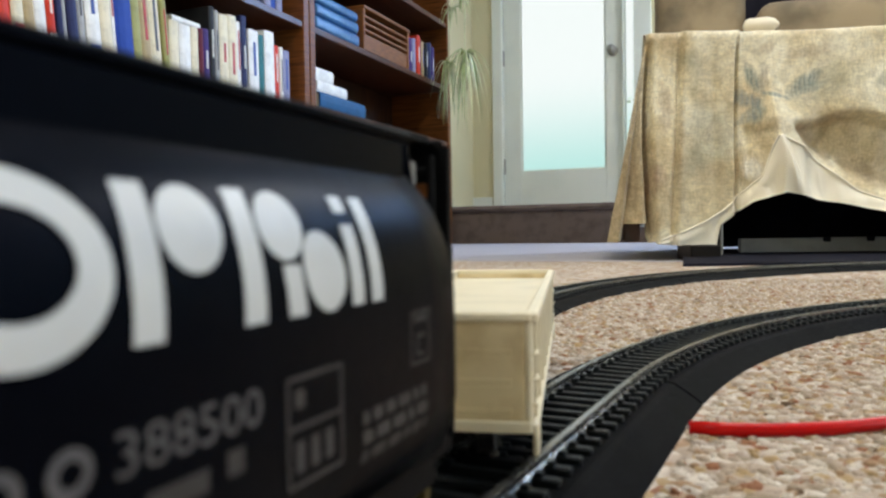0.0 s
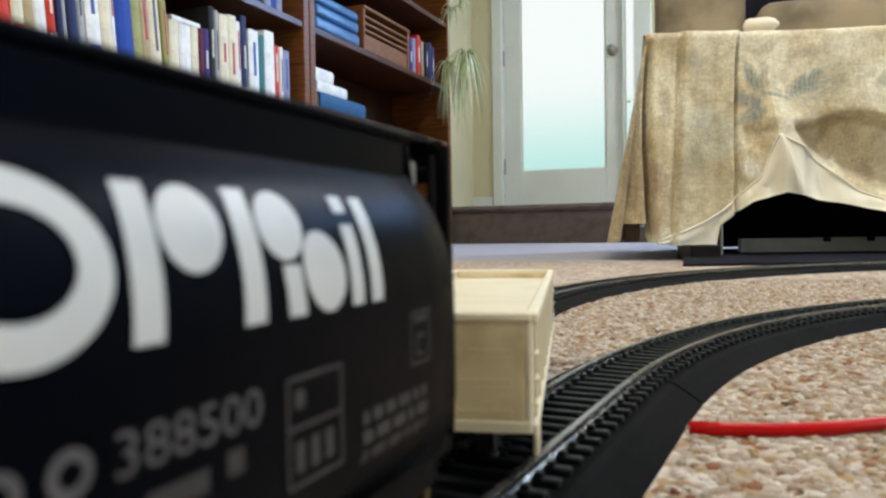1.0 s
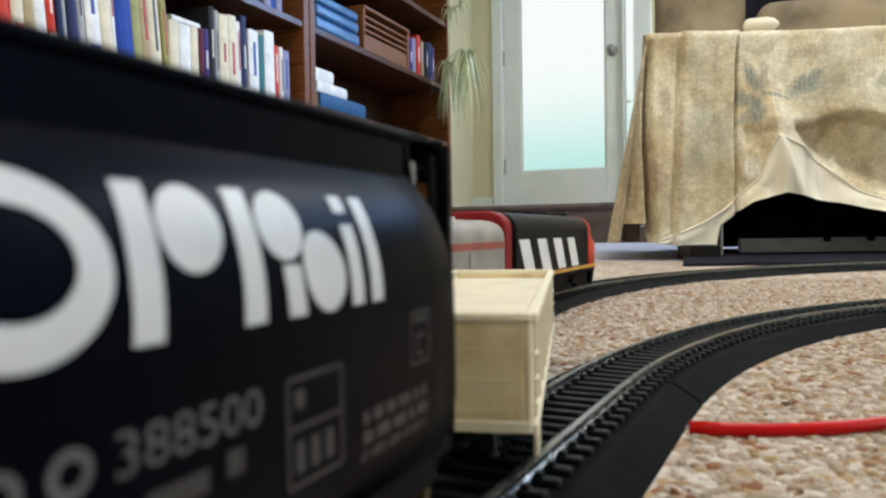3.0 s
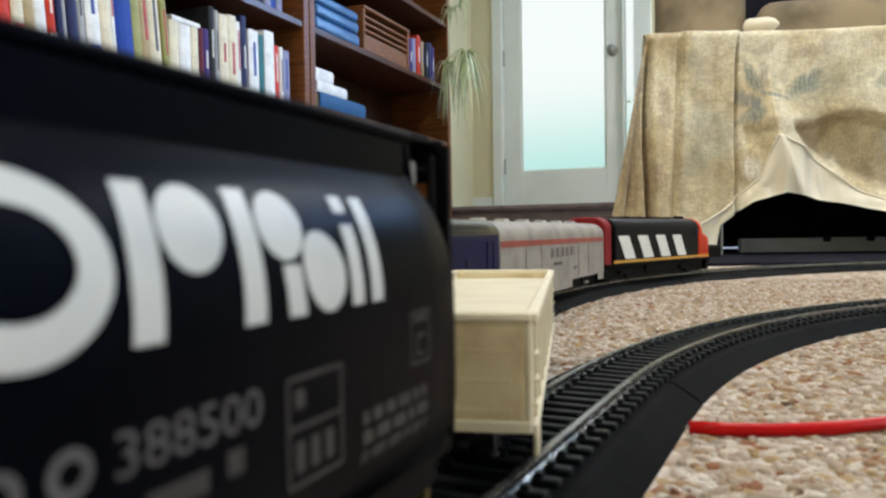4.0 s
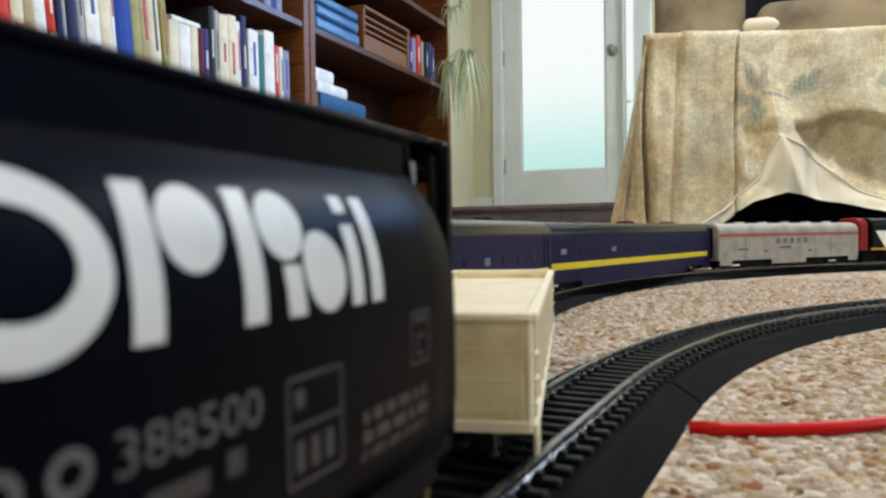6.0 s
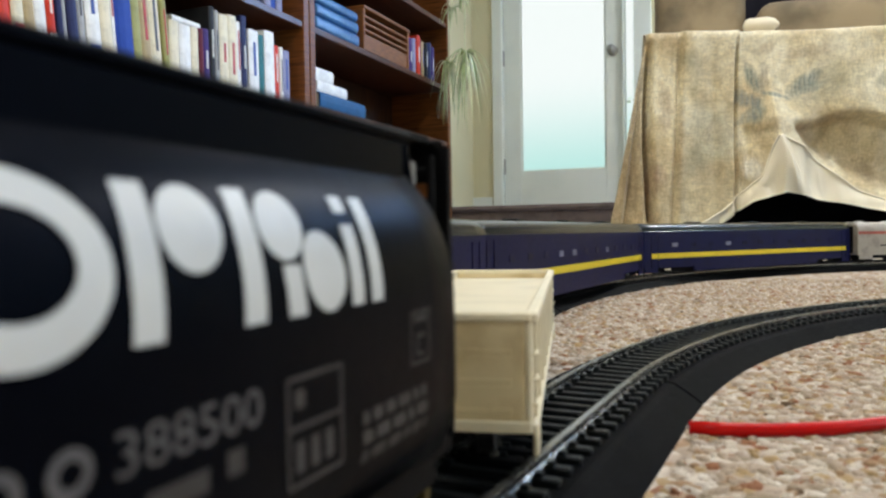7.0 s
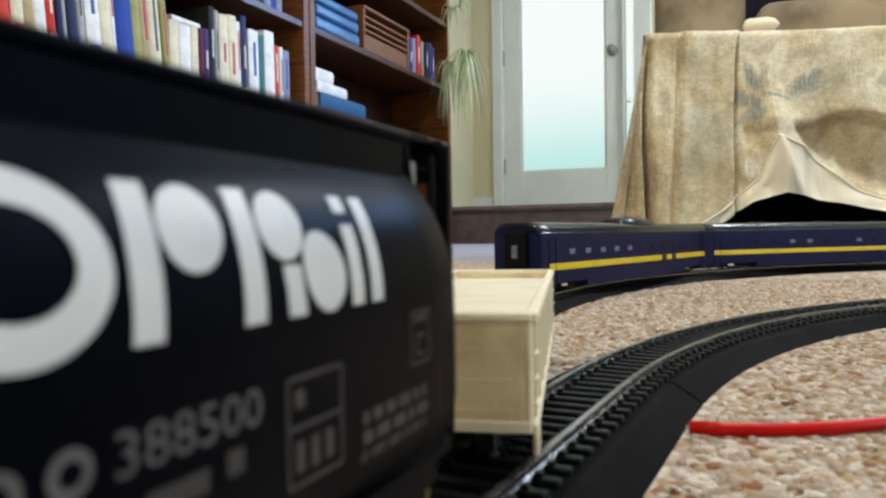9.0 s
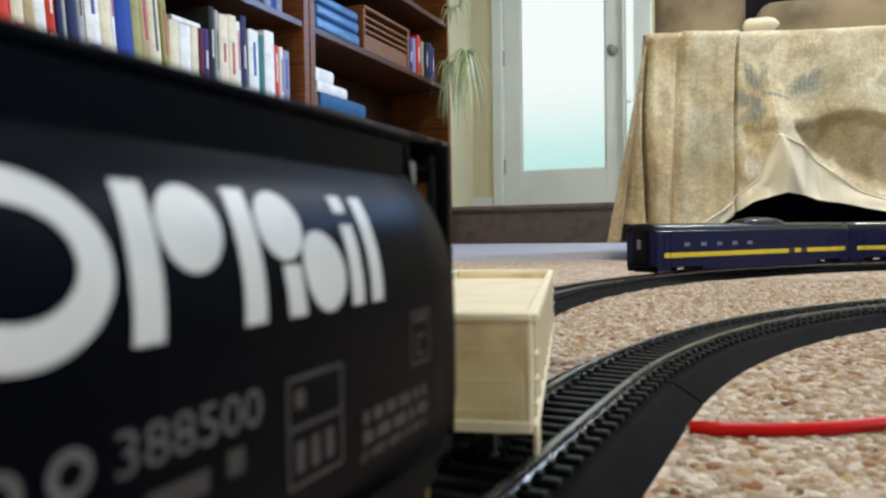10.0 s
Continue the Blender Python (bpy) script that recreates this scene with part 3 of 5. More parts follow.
def sweep(path, s0, s1, profile, shift=0.0, step=0.012):
    n = max(2, math.ceil((s1 - s0) / step) + 1)
    rings = []
    for s in np.linspace(s0, s1, n):
        p, a = path(s)
        right = Vector((math.cos(a), -math.sin(a), 0))
        rings.append([p + right * (x + shift) + Vector((0, 0, z)) for x, z in profile])
    return loft(rings)


tie_bm = box(-0.0138, 0.0138, -0.00115, 0.00115, 0.0060, 0.0079, 0.0003)
TIE = bpy.data.meshes.new("tie")
tie_bm.to_mesh(TIE)
TIE.materials.append(M_TIE)
clip_bm = bmesh.new()
for sx in (-1, 1):
    for dx in (-0.0019, 0.0019):
        box(sx * GAUGE / 2 + dx - .0007, sx * GAUGE / 2 + dx + .0007, -0.0008, 0.0008, 0.0078, 0.0087, 0, clip_bm)
join(clip_bm, tie_bm)
TIECLIP = bpy.data.meshes.new("tie")
clip_bm.to_mesh(TIECLIP)
TIECLIP.materials.append(M_TIE)


NARROW_BED = [(x * 0.62, z) for x, z in BED]


def track_section(path, s0, s1, near, gap=0.0007, bed=BED):
    p0, a0 = path((s0 + s1) / 2)
    t = thing("track_section", Matrix.Translation(p0), "black plastic roadbed track section with steel rails on the rug", "model track", "track sections of the railway")
    inv = Matrix.Translation(-p0)
    for name, prof, sh, m in (("roadbed", bed, 0, M_BED), ("rail", RAILP, -GAUGE / 2, M_RAIL), ("rail", RAILP, GAUGE / 2, M_RAIL)):
        g = gap if name == "roadbed" else 0.0001
        bm = sweep(path, s0 + g, s1 - g, prof, sh)
        bm.transform(inv)
        part(name, bm, m, t)
    n = round((s1 - s0) / 0.0064)
    joined = None if near else bmesh.new()
    for i in range(n):
        p, a = path(s0 + (i + .5) * (s1 - s0) / n)
        m = Matrix.Translation(p - p0) @ Matrix.Rotation(-a, 4, "Z")
        if near:
            o = new("tie", TIECLIP)
            o.parent, o.matrix_basis = t, m
        else:
            box(-0.0138, 0.0138, -0.00115, 0.00115, 0.0060, 0.0079, 0, joined, m)
    if not near:
        tagged(part("ties", joined, M_TIE, t), kind="stuff")
    return t


def tracks():
    length = IN_R * radians(30)
    for k in range(-2, 6):
        s = 0.0225 + k * length
        track_section(INNER, s, s + length, -2 < k < 2)
    length = 0.6619 * radians(22.5)
    for k in range(-9, 0):
        track_section(OUTER, 0.2611 + k * length, 0.2611 + (k + 1) * length, k == -1)
    for k in range(0, 8):
        track_section(OUTER, 0.2611 + k * length, 0.2611 + (k + 1) * length, k < 4)
    track_section(spur, 0.012, 0.086, True).location.z -= 0.0005
    track_section(spur, 0.086, 0.142, True, bed=NARROW_BED).location.z -= 0.0005


tracks()

# ---- the black hopper car beside the eye ----
TANK_R, TANK_ZC = 0.0175, 0.0414
TANK_FACE = Vector((0.0013, 0.078, 0))
TANK_U, TANK_N = Vector((math.sin(HEAD), math.cos(HEAD), 0)), Vector((math.cos(HEAD), -math.sin(HEAD), 0))
TANK_LEN = 0.150


def tank_side(t, s, lift=0.0):
    """A point of the car's flank in its own space: t along it from the body's front end, s up from the widest line."""
    r = TANK_R
    if s > 0:
        return Vector(((r + lift) * math.cos(s / r), t, TANK_ZC + (r + lift) * math.sin(s / r)))
    if s > -0.011:
        return Vector((r + lift, t, TANK_ZC + s))
    return Vector((r + lift - 0.3 * (-0.011 - s), t, TANK_ZC + s))


def wrap(bm, t0, s0, lean=0.0, lift=0.00012):
    """Lays a flat bmesh (x along, y up) on the flank."""
    for k in range(1, 40):
        y = k * 0.0006
        bmesh.ops.bisect_plane(bm, geom=bm.verts[:] + bm.edges[:] + bm.faces[:], plane_co=(0, y, 0), plane_no=(0, 1, 0))
    for w in bm.verts:
        w.co = tank_side(t0 + w.co.x + lean * w.co.y, s0 + w.co.y, lift)
    return bm


def disc(cx, cy, rx, ry, hole=0.0, n=28, a0=0.0, a1=2 * math.pi, bm=None):
    """A flat oval, or an oval ring, as a bmesh."""
    b2 = bmesh.new()
    full = abs(a1 - a0) > 6.28
    angs = [a0 + (a1 - a0) * i / n for i in range(n if full else n + 1)]
    outer = [b2.verts.new((cx + rx * math.cos(a), cy + ry * math.sin(a), 0)) for a in angs]
    if hole:
        inner = [b2.verts.new((cx + (rx - hole) * math.cos(a), cy + (ry - hole) * math.sin(a), 0)) for a in angs]
        for i in range(len(angs) if full else len(angs) - 1):
            j = (i + 1) % len(angs)
            b2.faces.new((outer[i], outer[j], inner[j], inner[i]))
    else:
        b2.faces.new(outer)
    return join(bm, b2)


def rect(x0, y0, x1, y1, bm=None):
    b2 = bmesh.new()
    b2.faces.new([b2.verts.new(p) for p in ((x0, y0, 0), (x1, y0, 0), (x1, y1, 0), (x0, y1, 0))])
    return join(bm, b2)


def truck(parent, y, z_rail, wheel_r=0.0052, base=0.020):
    """A four-wheel bogie with side frames, springs, wheels and axles."""
    b = bmesh.new()
    for sx in (-1, 1):
        x = sx * 0.0128
        prof = [(-0.0155, 0.0058), (-0.0150, 0.0075), (-0.0065, 0.0088), (0.0065, 0.0088), (0.0150, 0.0075), (0.0155, 0.0058), (0.0120, 0.0046), (0.0070, 0.0050), (0.0045, 0.0026), (-0.0045, 0.0026), (-0.0070, 0.0050), (-0.0120, 0.0046)]
        loft([[(x + dx, y + a, z_rail + c) for a, c in prof] for dx in (-0.0011, 0.0011)], bm=b)
        for dy in (-0.0022, 0, 0.0022):
            tube((x, y + dy, z_rail + .0030), (x, y + dy, z_rail + .0066), 0.0009, b, 8)
    box(-0.0125, 0.0125, y - .003, y + .003, z_rail + .0055, z_rail + .0090, 0.0005, b)
    t = part("bogie", b, M_FRAME, parent, "black plastic bogie")
    for dy in (-base / 2, base / 2):
        w = tube((-0.0115, y + dy, z_rail + wheel_r), (0.0115, y + dy, z_rail + wheel_r), 0.0010, seg=8)
        for sx in (-1, 1):
            tube((sx * .0068, y + dy, z_rail + wheel_r), (sx * .0094, y + dy, z_rail + wheel_r), wheel_r, w, 24)
            tube((sx * .0062, y + dy, z_rail + wheel_r), (sx * .0068, y + dy, z_rail + wheel_r), wheel_r + .0005, w, 24)
        part("wheelset", w, M_WHEEL, t, "blackened steel wheelset")


def coupler(parent, y, sign, z=0.0195):
    b = box(-0.0012, 0.0012, min(y, y + sign * .010), max(y, y + sign * .010), z - .001, z + .001, 0.0003)
    box(-0.0026, 0.0014, min(y + sign * .008, y + sign * .012), max(y + sign * .008, y + sign * .012), z - .0018, z + .0018, 0.0005, b)
    part("coupler", b, M_FRAME, parent)


def black_hopper():
    origin = TANK_FACE - TANK_N * TANK_R
    car = thing("covered_hopper", Matrix.Translation(origin) @ Matrix.Rotation(-HEAD, 4, "Z"), "black model railway hopper car with big white lettering on the track", "model hopper car")
    ys = [0.0012, 0.0009, -0.0004] + [-0.0016 - (TANK_LEN - .0032) * k / 30 for k in range(1, 31)] + [-TANK_LEN + .0006, -TANK_LEN]
    ins = [0.0016, 0.0006, 0.0] + [0.0] * 30 + [0.0006, 0.0016]
    rings = []
    for y, d in zip(ys, ins):
        half = [tank_side(y, s) for s in ([-0.0165, -0.0140, -0.011, -0.006, -0.002] + [TANK_R * a for a in np.linspace(0, math.pi / 2, 15)])]
        prof = [(p.x, p.z) for p in half]
        prof += [(-x, z) for x, z in prof[::-1][1:]]
        cz = TANK_ZC - 0.002
        rings.append([(x * (1 - d / TANK_R), y, cz + (z - cz) * (1 - d / TANK_R)) for x, z in prof])
    part("body", loft(rings), M_BLACK, car, "glossy black rounded flank", True)
    # roof walkway on brackets, with an upstand along each edge
    b = box(-0.0125, 0.0125, -TANK_LEN - .004, 0.0005, 0.0580, 0.0590, 0.0003)
    part("running_board", b, M_BLACK, car)
    part("roof_curb", box(-0.0122, 0.0122, -TANK_LEN + .001, -0.0012, 0.0500, 0.0581, 0.0004), M_BLACK, car)
    for k in range(4):
        y = -0.022 - k * 0.035
        part("roof_hatch", box(-0.0055, 0.0055, y - .013, y + .013, 0.0588, 0.0600, 0.0005), M_BLACK, car)
    # ends: sill, posts, ladder, hopper bays below
    part("side_sill", box(-0.0150, 0.0150, -TANK_LEN, 0.0, 0.0205, 0.0250, 0.0005), M_FRAME, car)
    for ya, yb in ((-TANK_LEN - .0155, -TANK_LEN), (0.0, 0.0155)):
        part("end_platform", box(-0.0108, 0.0108, ya, yb, 0.0195, 0.0225, 0.0005), M_FRAME, car)
    for y0, sg in ((0.0, 1), (-TANK_LEN, -1)):
        b = bmesh.new()
        for x in (-0.0120, 0.0120):
            tube((x, y0 + sg * .0095, 0.024), (x * .88, y0 + sg * .0012, 0.0581), 0.0008, b, 8)
        box(-0.0125, 0.0125, y0 + sg * .0005 - .0006, y0 + sg * .0005 + .0006, 0.025, 0.050, 0, b)
        part("end_post", b, M_BLACK, car)
        ya, yb = sorted((y0 + sg * .0140, y0 + sg * .0152))
        f = box(-0.0112, 0.0112, ya, yb, 0.0215, 0.0465, 0.0003)
        for x, wd in ((-0.0100, .0012), (0.0004, .0010), (0.0098, .0012)):
            box(x - wd, x + wd, ya, yb, 0.0460, 0.0590, 0, f)
        box(-0.0102, 0.0102, ya, yb, 0.0545, 0.0600, 0.0004, f)
        box(-0.0085, 0.0085, min(y0, yb), max(y0, ya), 0.0596, 0.0604, 0, f)
        part("end_frame", f, M_FRAME, car)
        lad = bmesh.new()
        for x in (0.0048, 0.0105):
            tube((x, y0 + sg * .0098, 0.022), (x, y0 + sg * .0098, 0.0575), 0.0005, lad, 6)
        for k in range(9):
            tube((0.0048, y0 + sg * .0098, 0.0245 + k * .0039), (0.0105, y0 + sg * .0098, 0.0245 + k * .0039), 0.00042, lad, 6)
        part("ladder", lad, M_FRAME, car)
        part("grab_iron", tube((0.0083, y0 + sg * .0092, 0.0540), (0.0083, y0 + sg * .0092, 0.0568), 0.0004, seg=8), M_WHITE, car, "short white grab iron")
        part("brass_bolt", tube((0.0088, y0 + sg * .0085, 0.0158), (0.0100, y0 + sg * .0085, 0.0158), 0.0010, seg=10), M_BRASS, car, "dull brass bolt")
        part("end_bulkhead", box(-0.0100, 0.0040, y0 + sg * .0075 - .0055, y0 + sg * .0075 + .0055, 0.0225, 0.0577, 0.0008), M_FRAME, car)
        part("brake_housing", box(-0.006, 0.002, y0 + sg * .0105 - .002, y0 + sg * .0105 + .002, 0.036, 0.045, 0.0008), M_FRAME, car)
        coupler(car, y0 + sg * .0135, sg, 0.0175)
    for k in range(3):
        y = -0.038 - k * 0.037
        rings = [[(sx * a, y + sy * c, z) for sx, sy in ((-1, -1), (1, -1), (1, 1), (-1, 1))] for a, c, z in ((0.0145, 0.016, 0.0245), (0.006, 0.006, 0.0150), (0.006, 0.006, 0.0135))]
        part("discharge_bay", loft(rings), M_FRAME, car)
    truck(car, -0.016, RAIL_Z)
    truck(car, -TANK_LEN + .016, RAIL_Z)
    # the white mark on the flank: rings, bars and discs in its colours and size
    hgt, s0 = 0.0093, 0.0009
    def mark(name, bm, at, lean, label, up=0.0):
        part(name, wrap(bm, at, s0 + up, lean), M_WHITE, car, label)
    mark("mark_ring", disc(0.0052, hgt / 2 + .0001, 0.0056, hgt / 2 + .0003, 0.0021, 40), -0.0558, 0.0, "broad white oval ring")
    mark("mark_bar", rect(0, 0, 0.0022, hgt), -0.0446, 0.13, "white upright bar")
    mark("mark_disc", disc(0.0027, 0.0064, 0.0027, 0.0029, 0.0, 24), -0.0422, 0.13, "white disc")
    mark("mark_bar", rect(0, 0, 0.0022, hgt), -0.0356, 0.12, "white upright bar")
    mark("mark_disc", disc(0.0026, 0.0066, 0.0026, 0.0027, 0.0, 24), -0.0331, 0.12, "white disc")
    mark("mark_bar", rect(0, 0, 0.0021, 0.0036), -0.0308, 0.0, "short white bar")
    mark("mark_disc", disc(0.0028, 0.0030, 0.0028, 0.0031, 0.0, 30), -0.0283, 0.0, "white disc")
    mark("mark_bar", rect(0, 0, 0.0019, 0.0066), -0.0222, 0.1, "white bar")
    mark("mark_dot", rect(0, 0, 0.0019, 0.0016), -0.0216, 0.1, "white dot", 0.0077)
    mark("mark_bar", rect(0, 0, 0.0020, hgt), -0.0190, 0.1, "white bar")
    # running number and data panels
    b = letters("388500", 0.0024)
    k = 0.0117 / max(w.co.x for w in b.verts)
    b.transform(Matrix.Diagonal((k, 1, 1, 1)))
    part("running_number", wrap(b, -0.0459, -0.0055), M_GREY, car, "grey running number")
    for x in (-0.0535, -0.0498):
        part("reporting_mark", wrap(disc(0.0013, 0.00125, 0.0013, 0.00125, 0.0006, 16), x, -0.0056), M_GREY, car, "grey ring")
    part("load_data", wrap(rect(0, 0, 0.0016, 0.0016), -0.0376, -0.0080), M_DIM, car)
    part("load_data", wrap(rect(0, 0, 0.0048, 0.0014), -0.0440, -0.0082), M_DIM, car)

    def outline(x0, y0, x1, y1, w):
        b = rect(x0, y0, x1, y0 + w)
        rect(x0, y1 - w, x1, y1, b), rect(x0, y0, x0 + w, y1, b), rect(x1 - w, y0, x1, y1, b)
        return b
    b = outline(0, 0, 0.0074, 0.0078, 0.00035)
    rect(0, 0.0040, 0.0074, 0.00435, b), rect(0.0010, 0.0055, 0.0022, 0.0068, b)
    for kx in range(3):
        rect(0.0010 + kx * .0019, 0.0010, 0.0022 + kx * .0019, 0.0032, b)
    part("data_panel", wrap(b, -0.0315, -0.0110), M_DIM, car, "faint grey outlined panel")
    b = outline(0, 0, 0.0044, 0.0051, 0.0003)
    rect(0.0008, 0.0040, 0.0036, 0.0046, b), rect(0.0013, 0.0008, 0.0031, 0.0011, b), rect(0.0013, 0.0025, 0.0031, 0.0029, b), rect(0.0013, 0.0008, 0.0017, 0.0029, b)
    part("data_panel", wrap(b, -0.0117, -0.0058), M_DIM, car, "small grey outlined panel")
    rng = random.Random(3)
    for row in range(3):
        x = 0
        while x < 0.0125:
            w = rng.choice((0.0012, 0.0018, 0.0025))
            part("data_line", wrap(rect(0, 0, min(w, .013 - x), .0011), -0.0210 + x, -0.0122 + row * .0016), M_DIM, car)
            x += w + .0006
    return car


black_hopper()


# ---- the ivory gondola ahead of it ----
def gondola():
    a = radians(10.1)
    car = thing("gondola", Matrix.Translation((-0.0024, 0.1180, 0)) @ Matrix.Rotation(-radians(9.8), 4, "Z"), "ivory plastic open gondola car on the spur track", "model gondola car")
    w, L, z0, z1, t = 0.0165, 0.134, 0.0162, 0.0349, 0.0011
    part("floor_plate", box(-w + t, w - t, t, L - t, z1 - .0037, z1 - .0025), M_IVORY, car)
    for sx in (-1, 1):
        x0, x1 = sorted((sx * w, sx * (w - t)))
        b = box(x0, x1, 0, L, z0, z1, 0.0003)
        for k in range(9):
            y = 0.006 + k * (L - .012) / 8
            xa, xb = sorted((sx * w, sx * (w + .0007)))
            box(xa, xb, y - .0008, y + .0008, z0 - .0006, z1 - .0014, 0.0002, b)
        xa, xb = sorted((sx * (w - t), sx * (w + .0010)))
        box(xa, xb, 0, L, z1 - .0014, z1 + .0002, 0.0003, b)
        xa, xb = sorted((sx * w, sx * (w + .0009)))
        box(xa, xb, 0, L, z0 - .001, z0 + .0012, 0.0003, b)
        part("side_wall", b, M_IVORY, car)
    for y0, sg in ((0.0, 1), (L, -1)):
        ya, yb = sorted((y0, y0 + sg * t))
        end = part("end_wall", box(-w + t, w - t, ya, yb, z0, z1, 0.0003), M_IVORYEND, car)
        for z in (z0 + .0030, z0 + .0078, z0 + .0126):
            ya, yb = sorted((y0 + sg * .0002, y0 - sg * .00015))
            part("rib", box(-w + .003, w - .003, ya, yb, z - .0007, z + .0007, 0.0003), M_IVORYEND, end)
        ya, yb = sorted((y0 - sg * .0006, y0 + sg * .0012))
        part("top_cap", box(-w, w, ya, yb, z1 - .0012, z1 + .0003, 0.0003), M_IVORY, end)
        part("bottom_sill", box(-w, w, ya, yb, z0 - .0004, z0 + .0016, 0.0003), M_IVORY, end)
        for sx in (-1, 1):
            s = bmesh.new()
            x = sx * (w + .0006)
            for dy in (0.0008, 0.0052):
                tube((x, y0 + sg * dy, z0 - .0038), (x, y0 + sg * dy, z0 + .0008), 0.0005, s, 8)
            tube((x, y0 + sg * .0006, z0 - .0036), (x, y0 + sg * .0054, z0 - .0036), 0.0005, s, 8)
            part("stirrup_step", s, M_IVORY, car)
            g = bmesh.new()
            for z in (z0 + .004, z0 + .008, z0 + .012):
                tube((x + sx * .0001, y0 + sg * .0012, z), (x + sx * .0001, y0 + sg * .0050, z), 0.0003, g, 6)
                for dy in (0.0012, 0.0050):
                    tube((sx * w, y0 + sg * dy, z), (x + sx * .0001, y0 + sg * dy, z), 0.0003, g, 6)
            part("grab_iron", g, M_IVORY, car)
        coupler(car, y0 + sg * .002, -sg, 0.0160)
    part("centre_sill", box(-0.004, 0.004, 0.004, L - .004, z0 - .004, z0 + .001, 0.0004), M_FRAME, car)
    truck(car, 0.022, RAIL_Z - .0005, 0.0046)
    truck(car, L - .022, RAIL_Z - .0005, 0.0046)
    return car


gondola()


# ---- the red feeder wire ----
def wire():
    pts = []
    for t in np.linspace(0, 1, 30):
        x = 0.0552 + 0.22 * t
        pts.append((x, 0.1638 - 0.064 * t + 0.36 * t * t - 0.05 * t ** 3, 0.0032))
    w = thing("feeder_wire", Matrix.Identity(4), "red insulated feeder wire lying across the rug", "wire")
    part("insulation", cord(pts, 0.0016, 12), M_RED, w, "", True)
    part("core", cord([(0.0546, 0.1640, 0.0033), (0.0550, 0.1639, 0.0032), pts[0]], 0.0005, 8), M_COPPER, w, "bare tinned wire end", True)


wire()


# ---- the passenger train on the outer track ----
def body_rings(length, w, z0, z1, roof, n=24, ends=0.0012, nose=None):
    """Cross-sections of a coach: upright sides and an arched roof."""
    rings = []
    ys = [0, -ends * .35, -ends] + [-length * k / n for k in range(1, n)] + [-length + ends, -length + ends * .35, -length]
    ins = [ends, ends * .3, 0] + [0] * (n - 1) + [0, ends * .3, ends]
    for y, d in zip(ys, ins):
        prof = [(w - d, z0 + d), (w - d, z1 - roof)]
        for a in np.linspace(0.15, math.pi / 2, 8):
            prof.append(((w - d) * math.cos(a) ** .55 if a < 1.57 else 0, z1 - roof + (roof - d) * math.sin(a)))
        prof += [(-x, z) for x, z in prof[::-1][1:]]
        rings.append([(x, y, z) for x, z in prof])
    return rings


def shell(name, length, w, z0, z1, roof, material, parent, label=""):
    return part(name, loft(body_rings(length, w, z0, z1, roof)), material, parent, label, False)


def plates(name, y0, y1, z0, z1, x, material, parent, label="", lean=0.0):
    """The same painted plate on each flank, as two parts."""
    for sx in (-1, 1):
        xa, xb = sorted((sx * (x - .0004), sx * (x + .00025)))
        b2 = box(xa, xb, y0, y1, z0, z1)
        for w in b2.verts:
            w.co.y += lean * (w.co.z - z0)
        part(name, b2, material, parent, label)


def strip(y0, y1, z0, z1, x, bm=None, lean=0.0):
    """A thin painted strip or plate on both flanks."""
    if bm is None:
        bm = bmesh.new()
    for sx in (-1, 1):
        xa, xb = sorted((sx * (x - .0004), sx * (x + .00025)))
        b2 = box(xa, xb, y0, y1, z0, z1)
        for w in b2.verts:
            w.co.y += lean * (w.co.z - z0)
        join(bm, b2)
    return bm


